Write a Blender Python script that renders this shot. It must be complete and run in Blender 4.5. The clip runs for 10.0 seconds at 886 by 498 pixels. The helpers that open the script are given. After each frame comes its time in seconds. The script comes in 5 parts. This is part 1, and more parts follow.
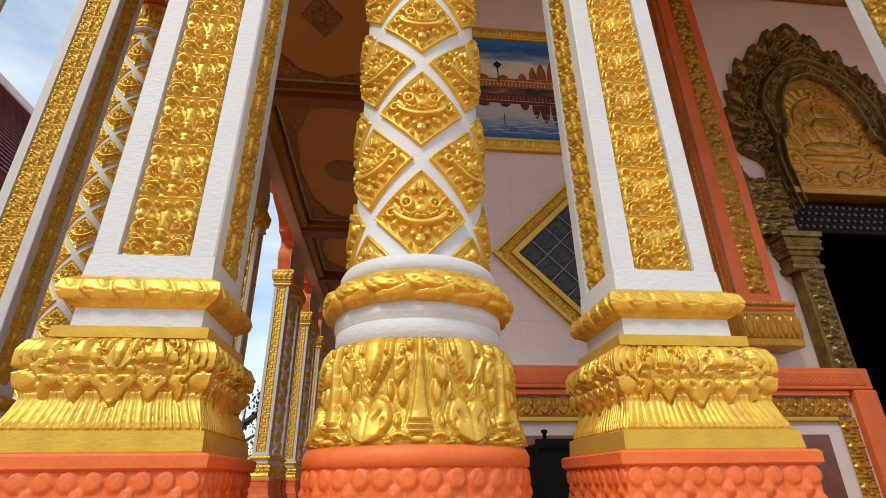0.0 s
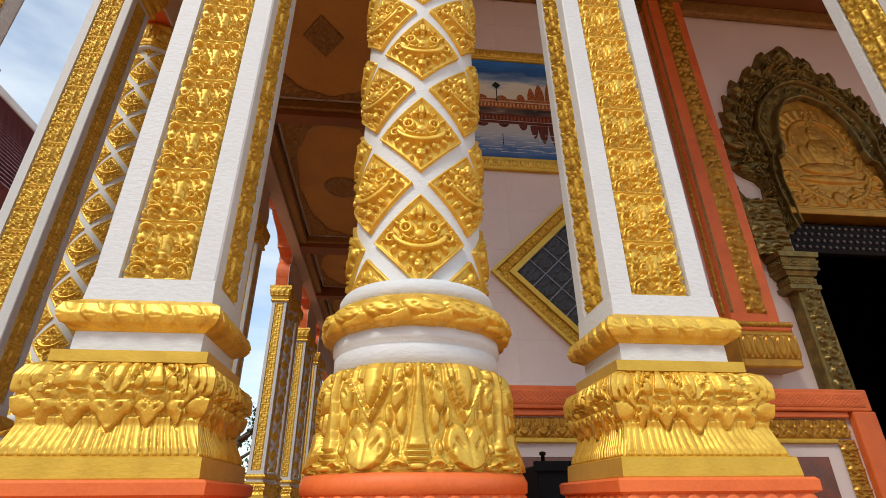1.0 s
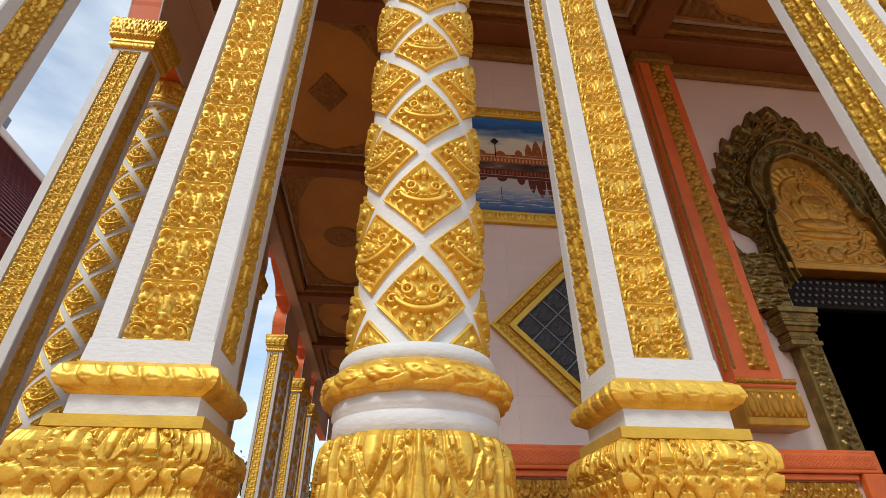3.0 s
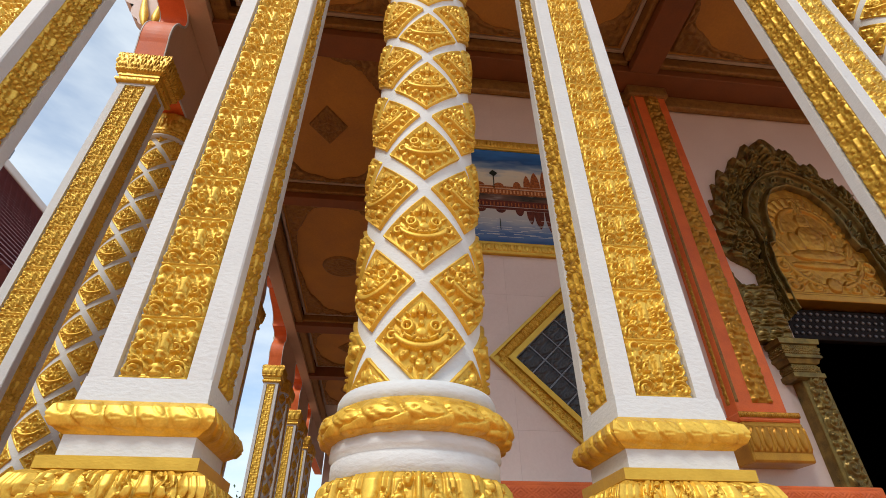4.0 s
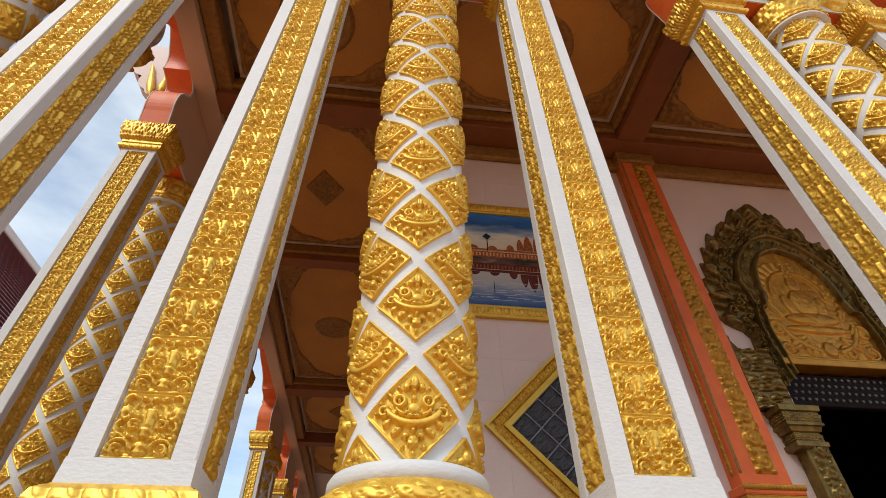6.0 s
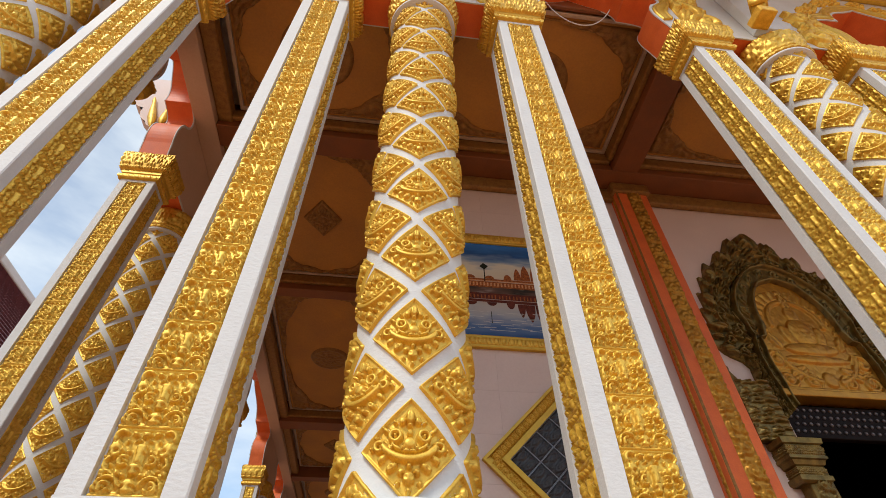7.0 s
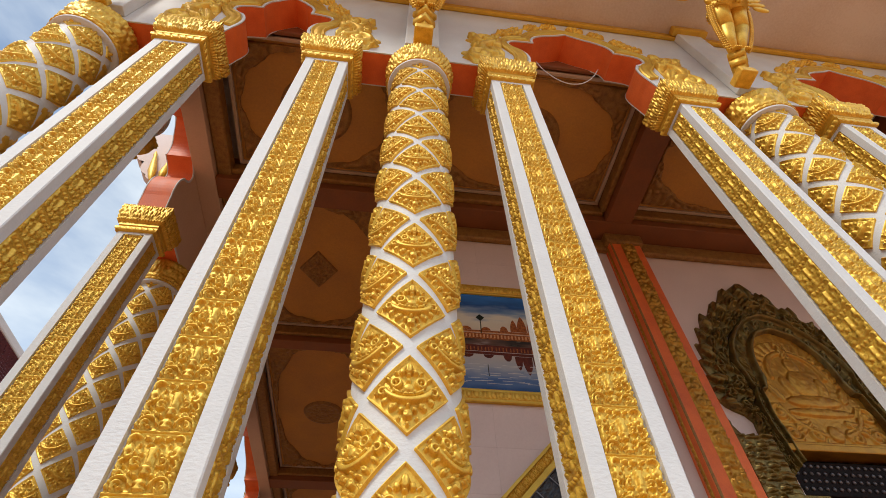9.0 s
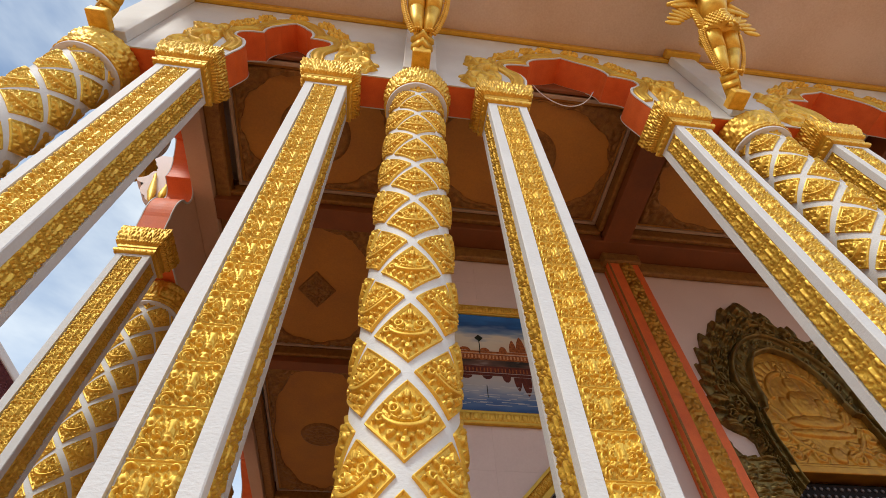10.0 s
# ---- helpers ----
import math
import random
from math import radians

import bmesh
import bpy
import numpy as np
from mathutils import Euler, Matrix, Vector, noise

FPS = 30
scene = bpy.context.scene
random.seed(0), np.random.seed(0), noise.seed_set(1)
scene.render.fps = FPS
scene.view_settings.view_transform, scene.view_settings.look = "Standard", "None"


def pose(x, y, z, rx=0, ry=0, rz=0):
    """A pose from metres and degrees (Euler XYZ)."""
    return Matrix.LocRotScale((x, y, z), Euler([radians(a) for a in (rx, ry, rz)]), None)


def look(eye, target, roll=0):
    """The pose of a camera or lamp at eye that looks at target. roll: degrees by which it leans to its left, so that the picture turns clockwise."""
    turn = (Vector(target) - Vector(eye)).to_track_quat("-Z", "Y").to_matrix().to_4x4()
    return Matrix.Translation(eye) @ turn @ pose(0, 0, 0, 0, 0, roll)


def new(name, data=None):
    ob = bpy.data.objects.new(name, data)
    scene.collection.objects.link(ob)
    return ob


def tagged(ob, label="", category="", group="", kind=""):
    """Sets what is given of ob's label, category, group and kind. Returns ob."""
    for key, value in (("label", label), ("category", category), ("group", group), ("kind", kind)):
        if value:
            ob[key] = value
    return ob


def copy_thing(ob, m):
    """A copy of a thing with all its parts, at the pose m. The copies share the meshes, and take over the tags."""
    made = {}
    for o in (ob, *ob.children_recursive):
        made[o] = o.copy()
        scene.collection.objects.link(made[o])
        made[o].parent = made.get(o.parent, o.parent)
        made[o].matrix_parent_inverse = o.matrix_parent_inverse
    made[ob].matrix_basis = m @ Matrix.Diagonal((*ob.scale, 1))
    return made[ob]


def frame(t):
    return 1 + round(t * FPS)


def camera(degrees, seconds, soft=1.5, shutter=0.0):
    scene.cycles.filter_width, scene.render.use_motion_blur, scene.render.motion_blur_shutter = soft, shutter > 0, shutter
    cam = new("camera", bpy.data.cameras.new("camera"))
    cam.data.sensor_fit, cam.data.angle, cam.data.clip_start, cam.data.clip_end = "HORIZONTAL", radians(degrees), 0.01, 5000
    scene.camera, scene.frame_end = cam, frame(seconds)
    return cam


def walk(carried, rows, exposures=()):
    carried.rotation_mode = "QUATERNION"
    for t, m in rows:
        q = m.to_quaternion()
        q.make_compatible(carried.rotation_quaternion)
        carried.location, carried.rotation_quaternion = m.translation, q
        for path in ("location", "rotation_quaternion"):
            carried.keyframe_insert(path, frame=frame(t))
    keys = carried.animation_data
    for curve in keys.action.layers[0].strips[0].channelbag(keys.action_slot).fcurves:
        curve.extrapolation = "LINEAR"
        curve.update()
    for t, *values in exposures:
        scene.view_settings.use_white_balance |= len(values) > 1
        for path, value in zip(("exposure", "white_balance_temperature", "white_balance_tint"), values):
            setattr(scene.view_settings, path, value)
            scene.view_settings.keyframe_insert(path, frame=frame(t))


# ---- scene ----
cam = camera(82.4, 10.0, soft=0.5)
PATH = [
    (0, (0.076, -0.203, 0.49), (0.268, 1.605, 1.323), -0.7),
    (0.5, (0.077, -0.213, 0.5), (0.27, 1.583, 1.357), -0.6),
    (1, (0.072, -0.23, 0.511), (0.268, 1.551, 1.399), -0.5),
    (1.5, (0.068, -0.244, 0.52), (0.264, 1.518, 1.446), -0.4),
    (2, (0.064, -0.25, 0.53), (0.262, 1.491, 1.495), -0.4),
    (2.5, (0.061, -0.253, 0.537), (0.258, 1.463, 1.545), -0.3),
    (4, (0.05, -0.276, 0.567), (0.244, 1.351, 1.715), -0.3),
    (4.5, (0.054, -0.286, 0.575), (0.249, 1.306, 1.769), -0.4),
    (5, (0.053, -0.297, 0.582), (0.248, 1.26, 1.822), -0.5),
    (5.5, (0.049, -0.308, 0.591), (0.246, 1.212, 1.876), -0.6),
    (7, (0.051, -0.327, 0.6), (0.252, 1.075, 2.013), -1.1),
    (7.5, (0.055, -0.327, 0.603), (0.255, 1.035, 2.054), -1.3),
    (8, (0.052, -0.325, 0.609), (0.254, 1.0, 2.094), -1.5),
    (8.5, (0.054, -0.34, 0.612), (0.253, 0.95, 2.127), -1.7),
    (9, (0.051, -0.352, 0.615), (0.251, 0.906, 2.157), -1.9),
    (9.5, (0.05, -0.364, 0.619), (0.25, 0.862, 2.186), -2.2),
    (10, (0.053, -0.377, 0.622), (0.252, 0.824, 2.209), -2.4),
]
walk(cam, [(t, look(eye, target, roll)) for t, eye, target, roll in PATH])

# ---- world, sun, exposure ----
scene.view_settings.exposure = 0.06
SUN_EL, SUN_AZ = radians(47), radians(-38)      # azimuth from straight in front of the temple, towards its left
world = bpy.data.worlds.new("world")
scene.world = world
world.use_nodes = True
wn, wl = world.node_tree.nodes, world.node_tree.links
wn.clear()
w_out = wn.new("ShaderNodeOutputWorld")
w_bg = wn.new("ShaderNodeBackground")
w_sky = wn.new("ShaderNodeTexSky")
w_sky.sky_type = "NISHITA"
w_sky.sun_disc = False
w_sky.sun_elevation = SUN_EL
w_sky.sun_rotation = radians(180) + SUN_AZ
w_sky.air_density, w_sky.dust_density, w_sky.ozone_density = 1.2, 0.6, 2.0
w_co = wn.new("ShaderNodeTexCoord")
w_map = wn.new("ShaderNodeMapping")
w_map.inputs["Scale"].default_value = (1.0, 1.0, 3.0)
w_noise = wn.new("ShaderNodeTexNoise")
w_noise.inputs["Scale"].default_value = 2.2
w_noise.inputs["Detail"].default_value = 6
w_noise.inputs["Roughness"].default_value = 0.55
w_ramp = wn.new("ShaderNodeValToRGB")
w_ramp.color_ramp.elements[0].position, w_ramp.color_ramp.elements[1].position = 0.30, 0.68
w_ramp.color_ramp.elements[0].color = (0.12, 0.12, 0.12, 1)
w_ramp.color_ramp.elements[1].color = (0.92, 0.92, 0.92, 1)
w_mix = wn.new("ShaderNodeMixRGB")
w_mix.inputs[2].default_value = (9.7, 10.5, 10.9, 1)
wl.new(w_co.outputs["Generated"], w_map.inputs["Vector"])
wl.new(w_map.outputs["Vector"], w_noise.inputs["Vector"])
wl.new(w_noise.outputs["Fac"], w_ramp.inputs["Fac"])
wl.new(w_ramp.outputs["Color"], w_mix.inputs[0])
w_hue = wn.new("ShaderNodeHueSaturation")
w_hue.inputs["Saturation"].default_value, w_hue.inputs["Value"].default_value = 1.3, 1.75
wl.new(w_sky.outputs["Color"], w_hue.inputs["Color"])
wl.new(w_hue.outputs["Color"], w_mix.inputs[1])
wl.new(w_mix.outputs["Color"], w_bg.inputs["Color"])
w_bg.inputs["Strength"].default_value = 0.10
wl.new(w_bg.outputs["Background"], w_out.inputs["Surface"])

sun = new("sun", bpy.data.lights.new("sun", "SUN"))
sun.data.energy, sun.data.angle, sun.data.color = 2.15, radians(16), (1.0, 0.94, 0.84)
sun_from = Vector((math.sin(SUN_AZ) * math.cos(SUN_EL), -math.cos(SUN_AZ) * math.cos(SUN_EL), math.sin(SUN_EL)))
sun.matrix_world = look(sun_from * 60, (0, 0, 0))


# ---- materials ----
def material(name, color, rough=0.6, metal=0.0, vary=0.25, scale=6.0, fine=90.0, bump=0.15, dark=None, depth=0.004, each=0.0, wear=None, wear_at=0.62, stretch=None):
    """A paint or stone with broad stains, fine grain, bump, and worn patches where asked."""
    m = bpy.data.materials.new(name)
    m.use_nodes = True
    n, l = m.node_tree.nodes, m.node_tree.links
    b = n["Principled BSDF"]
    b.inputs["Roughness"].default_value, b.inputs["Metallic"].default_value = rough, metal
    co = n.new("ShaderNodeTexCoord")
    broad, grain = n.new("ShaderNodeTexNoise"), n.new("ShaderNodeTexNoise")
    broad.inputs["Scale"].default_value, grain.inputs["Scale"].default_value = scale, fine
    broad.inputs["Detail"].default_value = grain.inputs["Detail"].default_value = 5
    for node in (broad, grain):
        l.new(co.outputs["Object"], node.inputs["Vector"])
    if stretch:
        brush = n.new("ShaderNodeMapping")
        brush.inputs["Scale"].default_value = stretch
        l.new(co.outputs["Object"], brush.inputs["Vector"])
        l.new(brush.outputs["Vector"], grain.inputs["Vector"])
    ramp = n.new("ShaderNodeValToRGB")
    d = dark or [c * (1 - vary) for c in color]
    ramp.color_ramp.elements[0].color, ramp.color_ramp.elements[1].color = (*d, 1), (*color, 1)
    ramp.color_ramp.elements[0].position, ramp.color_ramp.elements[1].position = 0.32, 0.62
    mixed = n.new("ShaderNodeMixRGB")
    mixed.inputs[0].default_value = 0.35
    l.new(broad.outputs["Fac"], mixed.inputs[1])
    l.new(grain.outputs["Fac"], mixed.inputs[2])
    l.new(mixed.outputs["Color"], ramp.inputs["Fac"])
    col = ramp.outputs["Color"]
    if wear:
        spots = n.new("ShaderNodeTexNoise")
        spots.inputs["Scale"].default_value, spots.inputs["Detail"].default_value = scale * 2.7, 8
        l.new(co.outputs["Object"], spots.inputs["Vector"])
        sr = n.new("ShaderNodeValToRGB")
        sr.color_ramp.elements[0].position, sr.color_ramp.elements[1].position = wear_at, wear_at + 0.06
        wm = n.new("ShaderNodeMixRGB")
        wm.inputs[2].default_value = (*wear, 1)
        l.new(spots.outputs["Fac"], sr.inputs["Fac"])
        l.new(sr.outputs["Color"], wm.inputs[0])
        l.new(col, wm.inputs[1])
        col = wm.outputs["Color"]
    if each:
        info, hsv, ma = n.new("ShaderNodeObjectInfo"), n.new("ShaderNodeHueSaturation"), n.new("ShaderNodeMapRange")
        ma.inputs["To Min"].default_value, ma.inputs["To Max"].default_value = 1 - each, 1 + each
        l.new(info.outputs["Random"], ma.inputs["Value"])
        l.new(ma.outputs["Result"], hsv.inputs["Value"])
        l.new(col, hsv.inputs["Color"])
        col = hsv.outputs["Color"]
    l.new(col, b.inputs["Base Color"])
    rr = n.new("ShaderNodeMapRange")
    rr.inputs["To Min"].default_value, rr.inputs["To Max"].default_value = max(0.05, rough - 0.12), min(1, rough + 0.12)
    l.new(broad.outputs["Fac"], rr.inputs["Value"])
    l.new(rr.outputs["Result"], b.inputs["Roughness"])
    bp = n.new("ShaderNodeBump")
    bp.inputs["Strength"].default_value, bp.inputs["Distance"].default_value = bump, depth
    l.new(mixed.outputs["Color"], bp.inputs["Height"])
    l.new(bp.outputs["Normal"], b.inputs["Normal"])
    return m


GOLD = material("gold_paint", (0.84, 0.545, 0.078), 0.43, 0.50, scale=16, fine=140, bump=0.35, dark=(0.58, 0.315, 0.030), each=0.06, depth=0.002)
GOLD_PLAIN = material("gold_brushed_paint", (0.69, 0.43, 0.052), 0.42, 0.5, stretch=(0.5, 0.5, 1.3), scale=12, fine=120, bump=0.7, dark=(0.57, 0.33, 0.032), depth=0.003)
BRONZE = material("aged_bronze_paint", (0.26, 0.175, 0.042), 0.33, 0.6, scale=10, fine=120, bump=0.3, dark=(0.08, 0.055, 0.016), depth=0.002)
WHITE = material("white_paint", (0.65, 0.665, 0.66), 0.6, scale=4, fine=60, bump=0.6, dark=(0.575, 0.59, 0.59), depth=0.010, wear=(0.66, 0.65, 0.63), wear_at=0.67, stretch=(0.7, 0.7, 1.5))
ORANGE = material("orange_paint", (0.80, 0.17, 0.035), 0.55, scale=7, fine=90, bump=0.6, dark=(0.66, 0.12, 0.022))
WALL = material("pink_white_wall_paint", (0.74, 0.62, 0.58), 0.7, scale=1.5, fine=50, bump=0.1, dark=(0.67, 0.55, 0.51))
SOFFIT = material("pale_plaster", (0.69, 0.61, 0.56), 0.75, scale=1.0, fine=40, bump=0.1, dark=(0.55, 0.45, 0.38))
CEIL = material("tan_ceiling_paint", (0.55, 0.27, 0.05), 0.7, scale=1.2, fine=40, bump=0.08, dark=(0.40, 0.19, 0.045))
CARVE = material("brown_gold_carving", (0.36, 0.19, 0.045), 0.55, 0.25, scale=14, fine=60, bump=0.5, dark=(0.20, 0.09, 0.02))
BEAM = material("dark_orange_beam_paint", (0.24, 0.08, 0.022), 0.6, scale=3, fine=50, bump=0.15)
# Black of the stand's cover, also painted on hall walls for the unlit interior.
BLACK = material("black_cloth_and_unlit_hall", (0.012, 0.012, 0.013), 0.8, scale=8, bump=0.1)
DARKWOOD = material("dark_carved_wood", (0.012, 0.007, 0.006), 0.6, scale=8, fine=60, bump=0.4)
MARBLE = material("maroon_marble", (0.20, 0.045, 0.03), 0.2, scale=7, fine=40, bump=0.03, dark=(0.07, 0.018, 0.015))
# Floor out of view; its orange-brown is chosen to throw warm light upwards.
TILE_FLOOR = material("warm_bounce_floor_tile", (0.50, 0.29, 0.18), 0.35, scale=2, fine=50, bump=0.05)
# Unseen ground, made orange as a warm reflector for the shaded faces.
PAVING = material("warm_bounce_paving", (0.60, 0.30, 0.15), 0.85, scale=0.8, fine=30, bump=0.3)
ROOF = material("maroon_roof_tile", (0.16, 0.04, 0.045), 0.5, scale=2, fine=30, bump=0.2, each=0.25)
LEAF = material("green_leaves", (0.05, 0.10, 0.025), 0.6, scale=3, fine=30, bump=0.1)
BARK = material("grey_bark", (0.14, 0.10, 0.07), 0.9, scale=6, fine=40, bump=0.6)
GLASSY = material("dark_patterned_glass", (0.05, 0.054, 0.062), 0.22, 0.0, scale=30, fine=120, bump=0.8, dark=(0.03, 0.032, 0.04), depth=0.006)
LEAD = material("grey_lead_bar", (0.22, 0.22, 0.24), 0.4, 0.6, scale=20, bump=0.1)
RIM = material("cream_rim_paint", (0.55, 0.43, 0.32), 0.6, scale=4, fine=50, bump=0.1)
# Duller gold, darkened further for carvings that lie in shade under the porch.
SHADED_GOLD = material("dull_shaded_gold_paint", (0.56, 0.28, 0.03), 0.38, 0.6, scale=8, fine=120, bump=0.3, dark=(0.36, 0.155, 0.016), depth=0.002)
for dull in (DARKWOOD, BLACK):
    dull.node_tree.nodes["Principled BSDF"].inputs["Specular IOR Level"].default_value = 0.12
# Cream wall with its warm brown shade mixed into the colour.
SHADED_CREAM = material("shaded_cream_wall_paint", (0.62, 0.44, 0.31), 0.7, scale=1.5, fine=50, bump=0.1, dark=(0.54, 0.37, 0.25))
CABLE = material("white_cable_sheath", (0.75, 0.75, 0.72), 0.5, scale=20, bump=0.05)


# ---- mesh helpers ----
def link(name, me, mat, parent=None, label="", m=None):
    ob = new(name, me)
    if mat is not None and not me.materials:
        me.materials.append(mat)
    if parent is not None:
        ob.parent = parent
    if m is not None:
        ob.matrix_basis = m
    if label:
        ob["label"] = label
    return ob


def mesh_of(name, verts, faces, smooth=True):
    me = bpy.data.meshes.new(name)
    me.from_pydata([tuple(v) for v in verts], [], faces)
    me.validate()
    if smooth:
        me.polygons.foreach_set("use_smooth", [True] * len(me.polygons))
    me.update()
    return me


def grid_faces(nu, nv, wrap=False, base=0):
    f = []
    w = nu if wrap else nu + 1
    for j in range(nv):
        for i in range(nu):
            i2 = (i + 1) % w if wrap else i + 1
            f.append((base + j * w + i, base + j * w + i2, base + (j + 1) * w + i2, base + (j + 1) * w + i))
    return f


def bm_mesh(name, bm, smooth=False):
    me = bpy.data.meshes.new(name)
    bmesh.ops.recalc_face_normals(bm, faces=bm.faces)
    bm.to_mesh(me)
    bm.free()
    if smooth:
        me.polygons.foreach_set("use_smooth", [True] * len(me.polygons))
    return me


def block(name, x0, x1, y0, y1, z0, z1, bevel=0.006):
    bm = bmesh.new()
    bmesh.ops.create_cube(bm, size=1, matrix=Matrix.LocRotScale(((x0 + x1) / 2, (y0 + y1) / 2, (z0 + z1) / 2), None, (x1 - x0, y1 - y0, z1 - z0)))
    if bevel:
        bmesh.ops.bevel(bm, geom=bm.edges[:], offset=min(bevel, 0.3 * min(x1 - x0, y1 - y0, z1 - z0)), segments=2, profile=0.5, affect="EDGES")
    return bm_mesh(name, bm)


def turned(name, prof, n=64, relief=None, m=1):
    """A lathe about z. prof: rows of radius and height; relief(theta, v) adds to the radius; m splits each step."""
    rs, zs = resample(prof, m)
    th = np.linspace(0, 2 * math.pi, n, endpoint=False)
    T, V = np.meshgrid(th, np.linspace(0, 1, len(rs)))
    R = np.repeat(np.array(rs)[:, None], n, 1)
    if relief:
        R = R + relief(T, V)
    Z = np.repeat(np.array(zs)[:, None], n, 1)
    v = np.stack([R * np.sin(T), -R * np.cos(T), Z], -1).reshape(-1, 3)
    f = grid_faces(n, len(rs) - 1, wrap=True)
    f.append(tuple(reversed(range(n))))
    f.append(tuple((len(rs) - 1) * n + i for i in range(n)))
    return mesh_of(name, v, f)


def resample(prof, m):
    rs, zs = [prof[0][0]], [prof[0][1]]
    for (r0, z0), (r1, z1) in zip(prof, prof[1:]):
        for k in range(1, m + 1):
            rs.append(r0 + (r1 - r0) * k / m)
            zs.append(z0 + (z1 - z0) * k / m)
    return rs, zs


def squared(name, prof, n=4, relief=None, m=1, smooth=True):
    """A square moulding about z, n steps to a side. prof: rows of half width and height; relief(u, v), u from -1 to 1 along a side."""
    rs, zs = resample(prof, m)
    u = np.linspace(-1, 1, n + 1)
    U, V = np.meshgrid(u, np.linspace(0, 1, len(rs)))
    R = np.repeat(np.array(rs)[:, None], n + 1, 1)
    if relief:
        R = R + relief(U, V)
    Z = np.repeat(np.array(zs)[:, None], n + 1, 1)
    verts, faces = [], []
    for k in range(4):
        c, s = round(math.cos(k * math.pi / 2)), round(math.sin(k * math.pi / 2))
        step = 4 if k == 2 and n % 4 == 0 else 1
        X, Y = (U * R)[:, ::step], -R[:, ::step]
        base = len(verts)
        verts += np.stack([c * X - s * Y, s * X + c * Y, Z[:, ::step]], -1).reshape(-1, 3).tolist()
        faces += grid_faces(n // step, len(rs) - 1, base=base)
    b = len(verts)
    h0, h1 = rs[0], rs[-1]
    verts += [(-h0, -h0, zs[0]), (h0, -h0, zs[0]), (h0, h0, zs[0]), (-h0, h0, zs[0]), (-h1, -h1, zs[-1]), (h1, -h1, zs[-1]), (h1, h1, zs[-1]), (-h1, h1, zs[-1])]
    faces += [(b + 3, b + 2, b + 1, b), (b + 4, b + 5, b + 6, b + 7)]
    return mesh_of(name, verts, faces, smooth)


# ---- carved relief, as heights in metres ----
def blob(x, z, cx, cz, rx, rz, turn=0.0, h=0.01, power=0.26):
    c, s = math.cos(radians(turn)), math.sin(radians(turn))
    a, b = (x - cx) * c + (z - cz) * s, -(x - cx) * s + (z - cz) * c
    return h * np.clip(1 - (a / rx) ** 2 - (b / rz) ** 2, 0, 1) ** power


def petal(x, z, cx, cz, rx, rz, turn=0.0, h=0.01, groove=0.45):
    """A leaf along its own z, with a sunk midrib and notched edges."""
    c, s = math.cos(radians(turn)), math.sin(radians(turn))
    a, b = (x - cx) * c + (z - cz) * s, -(x - cx) * s + (z - cz) * c
    d = np.clip(1 - (a / (rx * (1 + 0.12 * np.sin(b / rz * 9)))) ** 2 - (b / rz) ** 2, 0, 1) ** 0.24
    return h * d * (1 - groove * np.exp(-(a / rx / 0.20) ** 2))


def ring(x, z, cx, cz, r, w, h=0.01, a0=-180, a1=180):
    d = (np.hypot(x - cx, z - cz) - r) / w
    ang = np.degrees(np.arctan2(z - cz, x - cx))
    inside = (ang >= a0) & (ang <= a1)
    return np.where(inside, h * np.clip(1 - d * d, 0, 1) ** 0.3, 0)


def volute(x, z, cx, cz, r, h=0.01, hand=1, turns=0.62, start=0.0):
    """A carved spiral scroll with a raised eye."""
    q = np.hypot(x - cx, z - cz) / r
    th = np.arctan2(z - cz, x - cx) + start
    ridge = 0.5 + 0.5 * np.cos(q / turns * 2 * math.pi - hand * th)
    out = h * np.clip(1 - q ** 5, 0, 1) ** 0.35 * (0.10 + 0.90 * ridge ** 0.5)
    return np.maximum(out, h * 1.15 * np.clip(1 - (q / 0.26) ** 2, 0, 1) ** 0.4)


def hole(x, z, cx, cz, r, h):
    return h * np.clip(1 - ((x - cx) ** 2 + (z - cz) ** 2) / r ** 2, 0, 1) ** 0.5


def top_of(*hs):
    return np.maximum.reduce(hs)


def carve(*hs, cut=0.006, wide=False):
    """The highest of several shapes, with a cut line wherever one meets another or the ground."""
    H = np.stack([np.broadcast_to(h, hs[0].shape) for h in hs])
    top, lab = H.max(0), H.argmax(0)
    lab = np.where(top > 0.0015, lab + 1, 0)
    edge = (lab != np.roll(lab, 1, 0)) | (lab != np.roll(lab, 1, 1))
    if wide:
        edge |= (lab != np.roll(lab, -1, 0)) | (lab != np.roll(lab, -1, 1))
    return np.where(edge, np.maximum(top * 0.45 - cut * 0.3, top - cut), top)


def slim(shape, k):
    """The same carved shape, drawn k times as wide and high."""
    return lambda a, z, cx, cz, rx, rz, *rest: shape(a, z, cx, cz, rx * k, rz * k, *rest)


